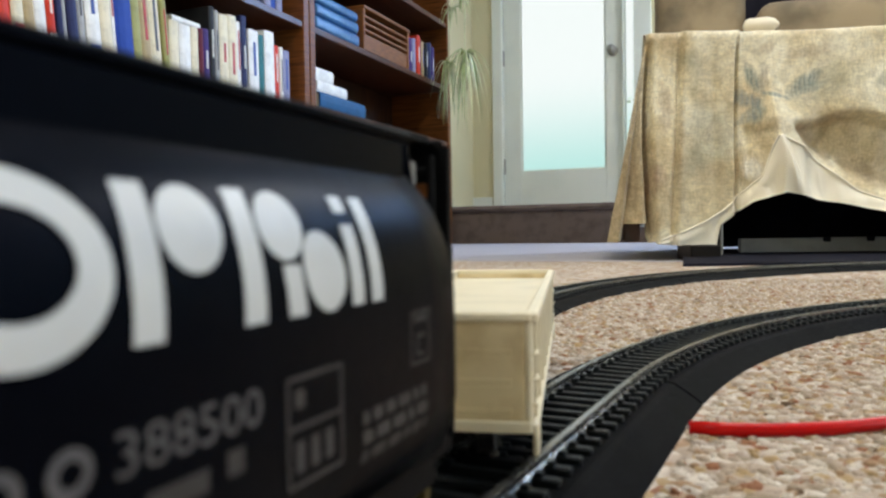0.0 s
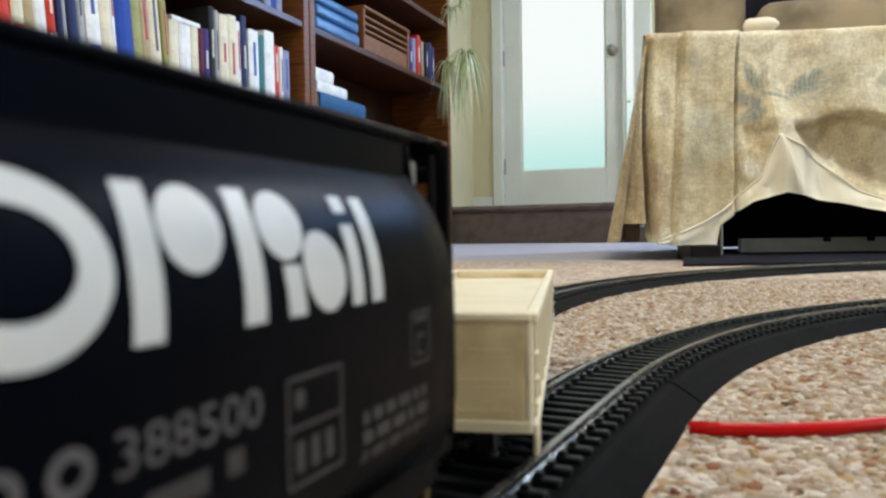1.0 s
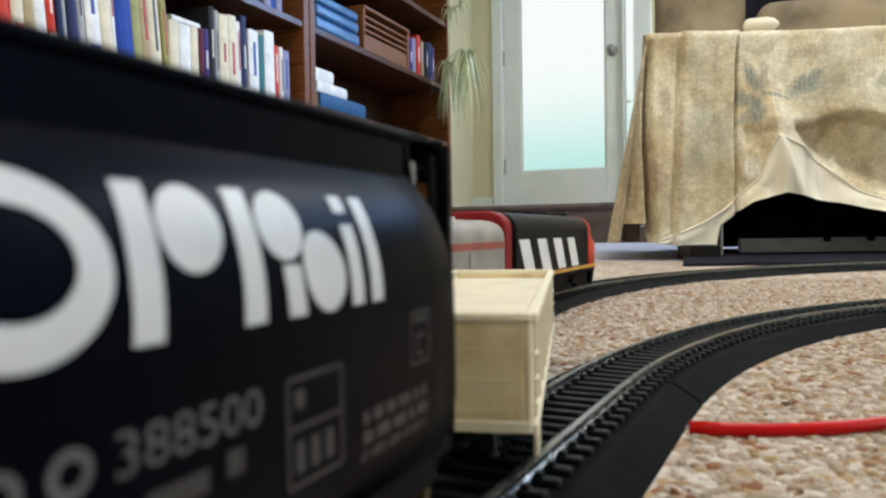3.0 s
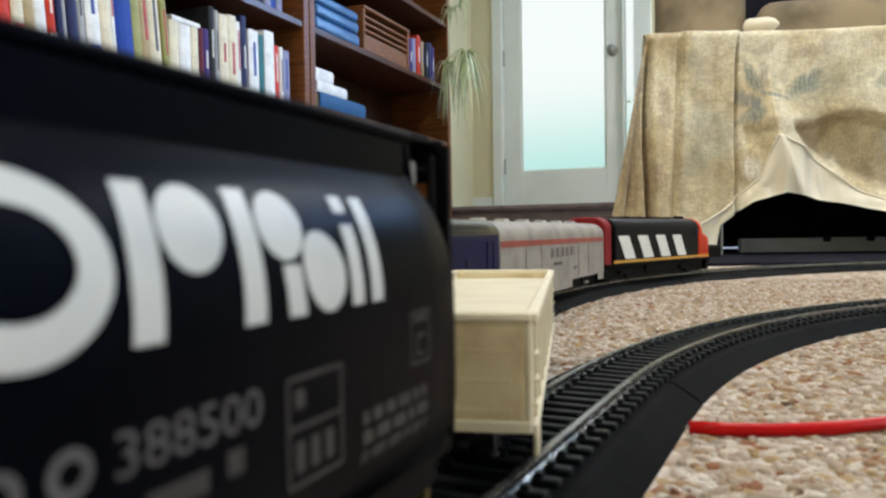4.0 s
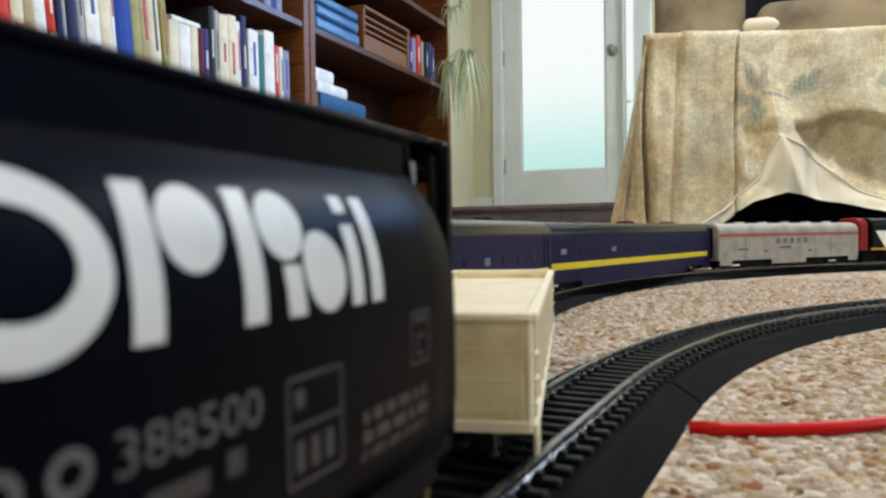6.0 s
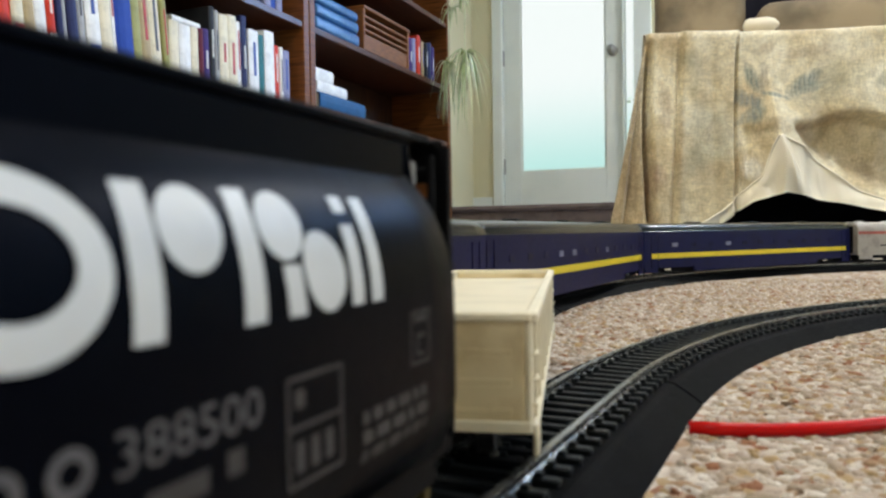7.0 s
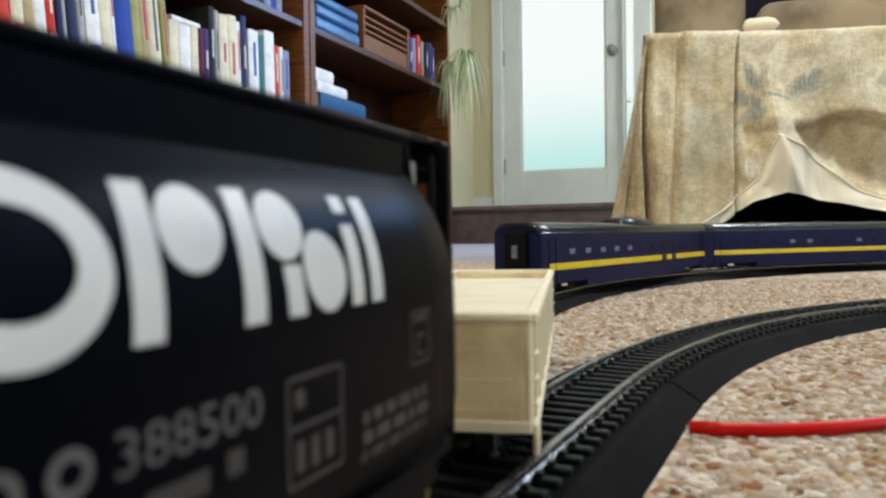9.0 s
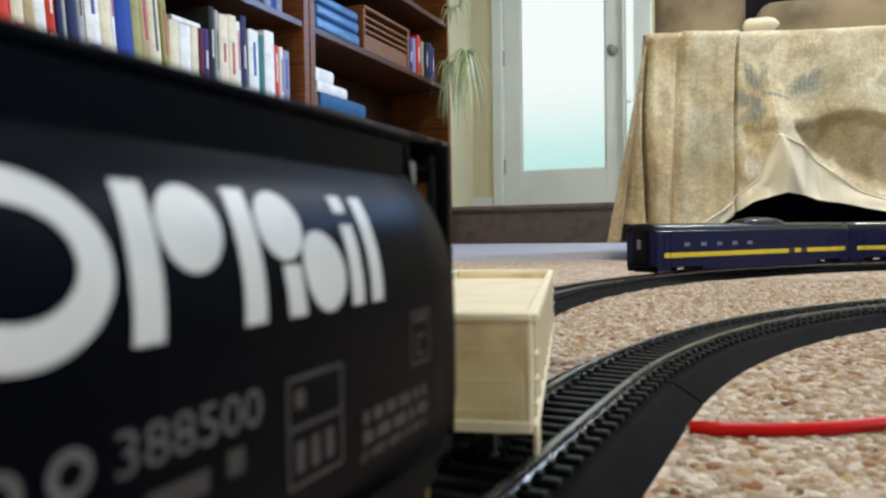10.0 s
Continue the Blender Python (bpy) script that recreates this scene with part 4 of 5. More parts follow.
def locomotive():
    car = thing("locomotive", Matrix.Identity(4), "black diesel locomotive with white slanted bars and orange-red nose", "model locomotive", "passenger train")
    L, w = 0.190, 0.0172
    zr = RAIL_Z
    z0, z1 = zr + .0135, zr + .0485
    hood = loft([[(x, y - .026, z) for x, y, z in r] for r in body_rings(L - .040, w, z0, z1, 0.009)])
    part("body", hood, M_LOCOBLACK, car, "black long body")
    # cab and rounded nose, lofted forward
    rings = []
    for y, hw, zt, rd in ((-0.0270, w + .0002, z1 + .0002, 0.009), (-0.0235, w + .0002, z1 + .0002, 0.009), (-0.0205, w, z1 - .0005, 0.009), (-0.0165, w - .0003, z1 - .0085, 0.008), (-0.0140, w - .0004, z1 - .0115, 0.007),
                          (-0.0040, w - .0008, z1 - .0122, 0.008), (0.0015, w - .0030, z1 - .0138, 0.009), (0.0046, w - .0060, z1 - .0162, 0.010), (0.0060, w - .0092, z1 - .0198, 0.009)):
        prof = [(hw, z0), (hw, zt - rd)]
        for a in np.linspace(0.15, math.pi / 2, 8):
            prof.append((hw * math.cos(a) ** .6 if a < 1.57 else 0, zt - rd + rd * math.sin(a)))
        prof += [(-x, z) for x, z in prof[::-1][1:]]
        rings.append([(x, y, z) for x, z in prof])
    part("cab_and_nose", loft(rings), M_LOCORED, car, "orange-red rounded cab and nose", True)
    part("rear_panel", loft([[(x * 1.012, y - L + .0085, z + (z - z0) * .006) for x, y, z in r] for r in body_rings(.0105, w, z0, z1, .009, 4)]), M_CRIMSON, car, "crimson rear end band")
    # black side panel behind the cab, slanted white bars, orange sill line
    for k in range(4):
        y = -0.052 - k * 0.0305
        plates("white_bar", y - .0175, y - .0010, z0 + .0032, z1 - .0140, w, M_BAR, car, "slanted white bar", -0.62)
    part("sill_stripe", strip(-L + .012, -0.006, z0 + .0004, z0 + .0024, w), M_GOLD, car, "yellow-orange sill stripe")
    g = bmesh.new()
    strip(-0.0345, -0.0285, z1 - .0155, z1 - .0100, w + .0002, g)
    part("cab_window", g, M_SASH, car)
    part("windshield", box(-0.0125, 0.0125, -0.0196, -0.0188, z1 - .0090, z1 - .0030, 0, None, None), M_SASH, car)
    part("headlight", tube((0, 0.0046, z1 - .0235), (0, 0.0066, z1 - .0235), 0.0026, seg=16), M_CHROME, car)
    for k in range(4):
        y = -0.062 - k * 0.026
        part("roof_fan", tube((0, y, z1 - .0006), (0, y, z1 + .0010), 0.0080, seg=24), M_LOCOBLACK, car)
    part("horn", box(-0.004, 0.004, -0.034, -0.028, z1 - .0003, z1 + .0022, 0.0005), M_LOCOBLACK, car)
    part("fuel_tank", box(-0.0135, 0.0135, -0.120, -0.070, zr + .0045, zr + .0132, 0.001), M_FRAME, car)
    part("underframe", box(-0.0155, 0.0155, -L + .003, -0.004, zr + .0110, zr + .0136, 0.0004), M_FRAME, car)
    part("pilot", loft([[(x, y, z) for x, z in ((-.013, zr + .002), (.013, zr + .002), (.015, zr + .0136), (-.015, zr + .0136))] for y in (-0.004, 0.003)]), M_FRAME, car)
    truck(car, -0.042, zr, 0.0055, 0.026)
    truck(car, -L + .042, zr, 0.0055, 0.026)
    part("underbody", box(-0.0115, 0.0115, -L + .006, -0.006, zr + .0016, zr + .0120), M_FRAME, car)
    coupler(car, 0.002, 1, zr + .009)
    coupler(car, -L + .002, -1, zr + .009)
    return car, L


def baggage_car():
    car = thing("baggage_car", Matrix.Identity(4), "light grey baggage car with a faded red band and grey roof", "model coach", "passenger train")
    L, w, zr = 0.215, 0.0172, RAIL_Z
    z0, z1 = zr + .0085, zr + .0440
    shell("body", L, w, z0, z1, 0.0085, M_SILVER, car, "light grey flank and roof")
    part("red_band", strip(-L + .001, -0.001, z1 - .0130, z1 - .0100, w), M_REDBAND, car, "faded red band")
    ink = mat("grey_name_bars", (0.16, 0.14, 0.14), 0.5, vary=0.15)
    for k in range(5):
        y = -0.086 - k * .0104
        plates("name_bar", y - .0062, y, z1 - .0205, z1 - .0150, w, ink, car, "dark grey bar of writing")
    b = bmesh.new()
    for y0, y1, z in ((-.128, -.112, .0275), (-.188, -.174, .0265), (-.152, -.146, .0245), (-.085, -.079, .0235)):
        strip(y0, y1, zr + z - .0085, zr + z - .0070, w, b)
    part("small_writing", b, M_DIM, car)
    for y in (-0.060, -0.165):
        b = bmesh.new()
        for sx in (-1, 1):
            xa, xb = sorted((sx * (w - .0003), sx * (w + .0004)))
            for dy in (-.013, .013):
                box(xa, xb, y + dy - .0004, y + dy + .0004, z0 + .002, z1 - .0135, 0, b)
            box(xa, xb, y - .013, y + .013, z1 - .0140, z1 - .0134, 0, b)
        part("door_frame", b, M_SILVER, car)
    # skirt cut away over the bogies, box lockers between
    for y0, y1 in ((-0.140, -0.088), (-0.018, -0.002), (-L + .002, -L + .018)):
        plates("skirt", y0, y1, zr + .0040, z0 + .001, w - .0004, M_SILVER, car)
    for k in range(6):
        part("roof_vent", box(-0.003, 0.003, -0.03 - k * .034 - .004, -0.03 - k * .034 + .004, z1 - .0004, z1 + .0014, 0.0005), M_SILVERROOF, car)
    part("underbody", box(-0.0115, 0.0115, -L + .004, -0.004, zr + .0016, z0 + .0005), M_FRAME, car)
    part("diaphragm", box(-0.010, 0.010, -L - .0028, -L + .001, z0 + .002, z1 - .004, 0.001), M_FRAME, car)
    for y in (-0.034, -L + .034):
        truck(car, y, zr, 0.0050, 0.026)
        plates("axle_box_plate", y - .014, y - .002, zr + .0030, zr + .0048, 0.0142, M_CHROME, car, "bright bogie plate")
    coupler(car, -0.001, 1, zr + .009)
    coupler(car, -L, -1, zr + .009)
    return car, L


def coach(length, dome, last, pale_at, label):
    car = thing("coach", Matrix.Identity(4), label, "model coach", "passenger train")
    L, w, zr = length, 0.0172, RAIL_Z
    z0, z1 = zr + .0060, zr + .0438
    shell("body", L, w, z0, z1, 0.0085, M_BLUE, car, "dark blue flank")
    roof = loft([[(x * 1.02, y, max(z, z1 - .0072) + .0005) for x, y, z in r] for r in body_rings(L, w, z0, z1, .0085)])
    part("roof", roof, M_ROOF, car, "glossy dark roof", True)
    # yellow stripe, with dark door gaps
    b = bmesh.new()
    cuts = [-0.008, -L * .262, -L * .298, -L * .332, -L * .368, -L + .010] if last else [-0.010, -L + .010]
    for a, c in zip(cuts[::2], cuts[1::2]):
        strip(c, a, zr + .0142, zr + .0184, w, b)
    part("yellow_stripe", b, M_YELLOW, car, "yellow stripe")
    for k in range(11):
        y = -0.040 - k * (L - .080) / 10
        pale = (k in pale_at)
        for sx in (-1, 1):
            xa, xb = sorted((sx * (w - .0004), sx * (w + .00025)))
            part("window", box(xa, xb, y - .0036, y + .0036, zr + .0238, zr + .0272), M_SASHLIT if pale else M_SASH, car)
    for y in (-0.014, -L + .014):
        for dy in (-.0042, .0042):
            plates("door_edge", y + dy - .0002, y + dy + .0002, zr + .0065, z1 - .0095, w + .0001, M_SASH, car)
    if dome:
        rings = []
        for y, hw, hh in ((-L * .34, .006, .0002), (-L * .355, .0115, .0040), (-L * .40, .0130, .0058), (-L * .50, .0130, .0058), (-L * .545, .0115, .0040), (-L * .56, .006, .0002)):
            rings.append([(hw * math.cos(a), y, z1 - .0015 + (hh + .0015) * math.sin(a)) for a in np.linspace(0, math.pi, 12)])
        part("dome", loft(rings), M_ROOF, car, "glazed roof dome", True)
    else:
        for k in range(3):
            y = -L * (.2 + .27 * k)
            part("roof_vent", box(-0.0045, 0.0045, y - .007, y + .007, z1 + .0002, z1 + .0018, 0.0005), M_ROOF, car)
    part("underbody", box(-0.0115, 0.0115, -L + .004, -0.004, zr + .0016, z0 + .0004), M_FRAME, car)
    part("underfloor_equipment", box(-0.0125, 0.0125, -L * .68, -L * .34, zr + .0012, z0 + .0005, 0.0008), M_FRAME, car)
    for y in (0.0, -L):
        sg = 1 if y == 0 else -1
        part("diaphragm", box(-0.0085, 0.0085, min(y, y + sg * .0022), max(y, y + sg * .0022), z0 + .002, z1 - .005, 0.0008), M_FRAME, car)
        coupler(car, y, sg, zr + .009)
    for y0, y1 in ((-L * .80, -L * .20), (-0.018, -0.002), (-L + .002, -L + .018)):
        plates("skirt", min(y0, y1), max(y0, y1), zr + .0022, z0 + .001, w - .0003, M_BLUE, car)
    if last:
        for a in (-L * .280, -L * .350):
            plates("door_panel", a - L * .018, a + L * .018, zr + .0142, zr + .0184, w, mat("dark_brown_door", (0.045, 0.014, 0.012), 0.4), car, "dark brown door panel")
        part("end_window", box(-0.0020, 0.0020, -L - .0030, -L - .0021, zr + .022, zr + .030, 0.0003), M_SASHLIT, car, "pale end window")
    for y in (-0.040, -L + .040):
        truck(car, y, zr, 0.0050, 0.026)
        plates("axle_box_plate", y - .010, y - .002, zr + .0034, zr + .0050, 0.0142, M_CHROME, car, "bright bogie plate")
    return car, L


TRAIN = [locomotive(), baggage_car(),
         coach(0.330, False, False, (7, 10), "dark blue coach with a long yellow stripe"),
         coach(0.326, False, False, (3, 6, 7), "dark blue coach with yellow stripe and pale windows"),
         coach(0.306, True, True, (6, 7, 8, 9, 10), "dark blue tail coach with a roof dome and broken yellow stripe")]
GAP = 0.0065


# ---- the bookcases ----
CASE_V, CASE_D = -1.32, 0.30
LOW_L = 0.440
SHELVES = [0.075, 0.472, 0.728, 1.020, 1.32, 1.62]
CASES = [(0.86, 1.985), (1.990, 3.148)]


def bookcase(u0, u1):
    c = thing("bookcase", ROOM @ pose(CASE_V, u0, 0), "dark stained wooden bookcase filled with books", "bookcase", "bookcases along the wall")
    L, top = u1 - u0, 1.92
    for y0, y1 in ((0, 0.03), (L - .03, L)):
        part("side_panel", box(-CASE_D, 0, y0, y1, 0, top, 0.002), M_WOOD, c)
    part("back_panel", box(-CASE_D, -CASE_D + .008, 0.03, L - .03, 0.02, top - .01), M_WOODSHADE, c)
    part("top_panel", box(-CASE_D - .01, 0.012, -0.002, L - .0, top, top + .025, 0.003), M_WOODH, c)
    part("plinth", box(-CASE_D + .02, -0.012, 0.03, L - .03, 0, 0.06, 0.002), M_WOOD, c)
    for z in SHELVES:
        z = LOW_L if z == SHELVES[1] and u0 < 1.5 else z
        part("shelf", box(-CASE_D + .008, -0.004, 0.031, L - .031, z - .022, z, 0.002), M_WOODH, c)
    return c


for u0, u1 in CASES:
    bookcase(u0, u1)

BOOK_COLOURS = {"red": (0.62, 0.05, 0.025), "cream": (0.78, 0.71, 0.53), "white": (0.84, 0.84, 0.82), "navy": (0.02, 0.025, 0.09), "blue": (0.015, 0.055, 0.32),
                "purple": (0.055, 0.025, 0.15), "teal": (0.03, 0.16, 0.17), "maroon": (0.12, 0.015, 0.03), "tan": (0.46, 0.36, 0.20), "olive": (0.36, 0.36, 0.14), "grey": (0.42, 0.43, 0.44), "black": (0.02, 0.02, 0.022), "lilac": (0.28, 0.28, 0.42), "steel blue": (0.02, 0.10, 0.24)}
BOOK_MATS = {k: mat("book_cover_" + k.replace(" ", "_"), c, 0.5, vary=0.08, scale=35, spec=0.2) for k, c in BOOK_COLOURS.items()}
M_PAGES = mat("book_pages", (0.70, 0.64, 0.50), 0.9, vary=0.1, scale=80, bump=0.5, fine=900)
INK = {k: mat("spine_ink_" + k, c, 0.5, vary=0.1) for k, c in {"dark": (0.06, 0.06, 0.07), "red": (0.45, 0.03, 0.03), "pale": (0.72, 0.70, 0.62), "blue": (0.03, 0.07, 0.30)}.items()}
book_rng = random.Random(11)


def book(u, z, thick, hgt, colour, depth=0.16, setback=0.03, lean=0.0, lying=False, inked=True):
    """A book with its spine to the room: cover boards, rounded spine, pages, printed bars."""
    m = ROOM @ pose(CASE_V - setback, u, z) @ Matrix.Rotation(lean, 4, "X")
    if lying:
        m = ROOM @ pose(CASE_V - setback, u, z) @ Matrix.Rotation(-math.pi / 2, 4, "X") @ Matrix.Translation((0, -thick, 0))
    b = thing("book", m, f"{colour} hardback book {'lying flat' if lying else 'standing'} on the bookcase shelf", "book", "books in the bookcases")
    prof = [(-depth, 0.0), (-0.004, 0.0), (-0.0012, thick * .18), (0.0, thick * .5), (-0.0012, thick * .82), (-0.004, thick), (-depth, thick), (-depth, thick - .0022), (-0.007, thick - .0022), (-0.007, .0022), (-depth, .0022)]
    cover = part("cover", loft([[(x, y, zz) for x, y in prof] for zz in (0.0, hgt)]), BOOK_MATS[colour], b)
    part("pages", box(-depth + .004, -0.0065, 0.0023, thick - .0023, 0.003, hgt - .004), M_PAGES, b)
    if inked and book_rng.random() < .6:
        light = colour in ("cream", "white", "tan", "olive", "grey", "lilac")
        ink = book_rng.choice((INK["dark"], INK["red"], INK["dark"], INK["blue"])) if light else INK["pale"]
        a, c = book_rng.uniform(.25, .45), book_rng.uniform(.62, .9)
        part("spine_print", box(-0.002, 0.0006, thick * .38, thick * .62, hgt * a, hgt * c), ink, cover)
        if book_rng.random() < .35:
            part("spine_print", box(-0.003, 0.0004, thick * .14, thick * .86, hgt * .08, hgt * .14), ink, cover)
    return b


def fill(u, end, z, run, lean=0.0):
    for colour, thick, hgt in run:
        if u + thick > end:
            break
        book(u, z, thick, hgt, colour, book_rng.uniform(.14, .19), book_rng.uniform(.02, .045), lean + book_rng.uniform(-.004, .004))
        u += thick + 0.0012
    return u


LOWER = [("cream", 0.900, 0.014, 0.25), ("white", 0.915, 0.017, 0.25), ("red", 0.932, 0.022, 0.25), ("red", 0.955, 0.032, 0.25), ("cream", 0.988, 0.026, 0.25), ("tan", 1.015, 0.024, 0.255), ("white", 1.040, 0.029, 0.25), ("red", 1.070, 0.019, 0.255), ("navy", 1.091, 0.016, 0.25), ("grey", 1.107, 0.010, 0.245), ("navy", 1.118, 0.025, 0.25), ("grey", 1.146, 0.018, 0.25), ("white", 1.165, 0.037, 0.25), ("cream", 1.203, 0.029, 0.255), ("white", 1.233, 0.012, 0.25), ("blue", 1.246, 0.049, 0.257), ("olive", 1.296, 0.027, 0.245), ("tan", 1.324, 0.030, 0.25), ("cream", 1.354, 0.032, 0.25), ("olive", 1.388, 0.018, 0.235), ("cream", 1.407, 0.032, 0.152), ("white", 1.440, 0.040, 0.15), ("cream", 1.481, 0.026, 0.152), ("maroon", 1.508, 0.018, 0.155), ("purple", 1.528, 0.023, 0.16), ("black", 1.552, 0.021, 0.225), ("grey", 1.574, 0.015, 0.22), ("cream", 1.590, 0.034, 0.215), ("cream", 1.625, 0.035, 0.222), ("white", 1.662, 0.019, 0.213), ("navy", 1.682, 0.024, 0.235), ("white", 1.714, 0.044, 0.205), ("teal", 1.759, 0.029, 0.2), ("white", 1.789, 0.047, 0.22), ("red", 1.836, 0.025, 0.187), ("white", 1.862, 0.017, 0.187), ("lilac", 1.880, 0.035, 0.182)]
for colour, u, thick, hgt in LOWER:
    book(u, LOW_L, thick, hgt, colour, book_rng.uniform(.14, .19), 0.02 + book_rng.uniform(0, .006), 0.085 if hgt > .23 and u < 1.4 else 0.02)
book(1.42, LOW_L + .154, 0.016, 0.10, "white", 0.15, 0.03, lying=True, inked=False)
UPPER = [(book_rng.choice(list(BOOK_COLOURS)[:12]), book_rng.uniform(.016, .036), book_rng.uniform(.19, .24)) for _ in range(40)]
fill(0.90, 1.60, SHELVES[2], UPPER)
fill(1.76, 1.95, SHELVES[2], [("navy", .035, .2), ("lilac", .03, .2), ("blue", .04, .19), ("lilac", .03, .2)])
# second case: books lying, stacked cloths, a rack, upright books
book(2.06, SHELVES[1], 0.052, 0.30, "steel blue", 0.22, 0.01, lying=True, inked=False)
book(2.05, SHELVES[1] + .054, 0.036, 0.19, "white", 0.17, 0.015, lying=True, inked=False)
book(2.04, SHELVES[1] + .092, 0.042, 0.12, "white", 0.16, 0.02, lying=True, inked=False)
fill(2.80, 3.09, SHELVES[2], [("purple", .030, .155), ("lilac", .026, .16), ("red", .030, .18), ("maroon", .030, .172), ("tan", .018, .165), ("black", .022, .165), ("navy", .03, .17), ("maroon", .028, .16), ("purple", .022, .165)])


def rack():
    """A wooden letter rack with thin trays on the shelf."""
    u0, u1 = 2.36, 2.74
    r = thing("letter_rack", ROOM @ pose(CASE_V - .012, u0, SHELVES[2]), "orange-brown wooden rack with flat trays on the shelf", "rack")
    L, H, D = u1 - u0, 0.155, 0.22
    part("side_panel", box(-D, 0, 0, .014, 0, H, .002), M_ORANGEWOOD, r)
    part("side_panel", box(-D, 0, L - .014, L, 0, H, .002), M_ORANGEWOOD, r)
    part("top_panel", box(-D, 0.004, 0, L, H, H + .012, .002), M_ORANGEWOOD, r)
    part("back_panel", box(-D, -D + .008, .014, L - .014, 0, H), M_ORANGEWOOD, r)
    for z in (0.004, 0.075, 0.100, 0.125):
        part("tray", box(-D + .01, -0.003, .015, L - .015, z, z + (.060 if z < .01 else .010), .002), M_ORANGEWOOD, r)


rack()
M_CLOTHBLUE = mat("blue_cloth", (0.03, 0.13, 0.31), 0.3, vary=0.1, scale=12, bump=0.4, fine=60)
for k, (a, b2, zz, c) in enumerate(((2.04, 2.33, 0.0, 0.045), (2.045, 2.325, .047, .040), (2.05, 2.32, .089, .035))):
    m = ROOM @ pose(CASE_V - .01, a, SHELVES[2] + zz)
    ob = finish("folded_cloth", box(-0.22, 0, 0, b2 - a, 0, c, 0.014, seg=3), M_CLOTHBLUE, smooth=True)
    ob.matrix_world = m
    tagged(ob, "folded blue glossy cloth in a stack on the shelf", "folded cloth", "stacked cloths")


# ---- the hanging spider plant ----
def spider_plant():
    base = room(-1.245, 2.98, 1.345)
    pl = thing("spider_plant", Matrix.Translation(base), "hanging spider plant with pale arching leaves beside the bookcase", "plant")
    rng = random.Random(5)
    pot = loft([[(r * math.cos(a), r * math.sin(a), z) for a in np.linspace(0, 2 * math.pi, 21)[:-1]] for r, z in ((.06, -.10), (.085, .02), (.092, .03), (.08, .03), (.07, .0))])
    part("pot", pot, mat("plant_pot", (0.35, 0.16, 0.09), 0.7, scale=20), pl)
    part("hanger", tube((0, 0, .03), (0, 0, CEIL_Z - 1.45), 0.003), M_STEEL, pl)

    def leaf(o, ang, reach, rise, drop, w):
        rows = []
        for t in np.linspace(0, 1, 9):
            p = o + Vector((math.cos(ang), math.sin(ang), 0)) * reach * t + Vector((0, 0, rise * math.sin(t * 2.2) - drop * t * t))
            s = Vector((-math.sin(ang), math.cos(ang), 0)) * w * (1 - t) ** .6
            rows.append((p - s, p + Vector((0, 0, -w * .5)), p + s))
        bm = bmesh.new()
        vs = [[bm.verts.new(q) for q in r] for r in rows]
        for a, b in zip(vs, vs[1:]):
            for i in range(2):
                bm.faces.new((a[i], a[i + 1], b[i + 1], b[i]))
        return bm
    for k in range(34):
        part("leaf", leaf(Vector((0, 0, .02)), rng.uniform(0, 6.28), rng.uniform(.10, .20), rng.uniform(.05, .12), rng.uniform(.08, .24), rng.uniform(.004, .007)), M_LEAF if k % 3 else M_LEAFPALE, pl, smooth=True)
    # runners that hang down, each with a tuft: across, along, height, leaves, reach, drop
    for v, u, z, count, reach, drop in ((-1.178, 2.98, .825, 64, .14, .38), (-1.250, 2.97, .790, 36, .09, .32), (-1.236, 2.98, 1.02, 16, .07, .11), (-1.200, 3.00, 1.07, 14, .08, .13)):
        end = room(v, u, z) - base
        part("runner", cord([(0, 0, .02), (end.x * .6, end.y * .6, .06), (end.x, end.y, -.05), (end.x, end.y, end.z * .6), tuple(end)], .0018, 6), M_LEAFPALE, pl)
        for k in range(count):
            part("leaf", leaf(end, rng.uniform(0, 6.28), rng.uniform(.25, 1) * reach, rng.uniform(.02, .07), rng.uniform(.35, 1) * drop, rng.uniform(.0035, .0065)), M_LEAFPALE if k % 3 else M_LEAF, pl, smooth=True)


spider_plant()


# ---- greenery outside, beyond the strip of glass ----
def shrub():
    rng = random.Random(8)
    sh = thing("garden_shrub", Matrix.Translation(room(-0.62, DOOR_U + .50, 0)), "green shrub in the garden beyond the door glass", "shrub")
    part("stem", cord([(0, 0, 0), (.02, .01, .4), (-.01, 0, .8), (.01, 0, 1.05)], .008, 8), M_LEAF, sh)
    bm = bmesh.new()
    for k in range(420):
        c = Vector((rng.gauss(0, .11), rng.gauss(0, .09), rng.uniform(.36, 1.0)))
        a, w, L = rng.uniform(0, 6.28), rng.uniform(.008, .014), rng.uniform(.03, .06)
        d = Vector((math.cos(a), math.sin(a), rng.uniform(-.5, .5))).normalized() * L
        s = Vector((-math.sin(a), math.cos(a), .2)) * w
        bm.faces.new([bm.verts.new(p) for p in (c, c + d * .5 + s, c + d, c + d * .5 - s)])
    tagged(part("foliage", bm, M_LEAF, sh), kind="stuff")


shrub()


# ---- the sofa under its loose cover ----
def curve(points):
    xs, ys = [p[0] for p in points], [p[1] for p in points]

    def at(x):
        return float(np.interp(x, xs, ys))
    return at


SOFA_Y = 1.22


def ease(x):
    x = max(0.0, min(1.0, x))
    return x * x * (3 - 2 * x)


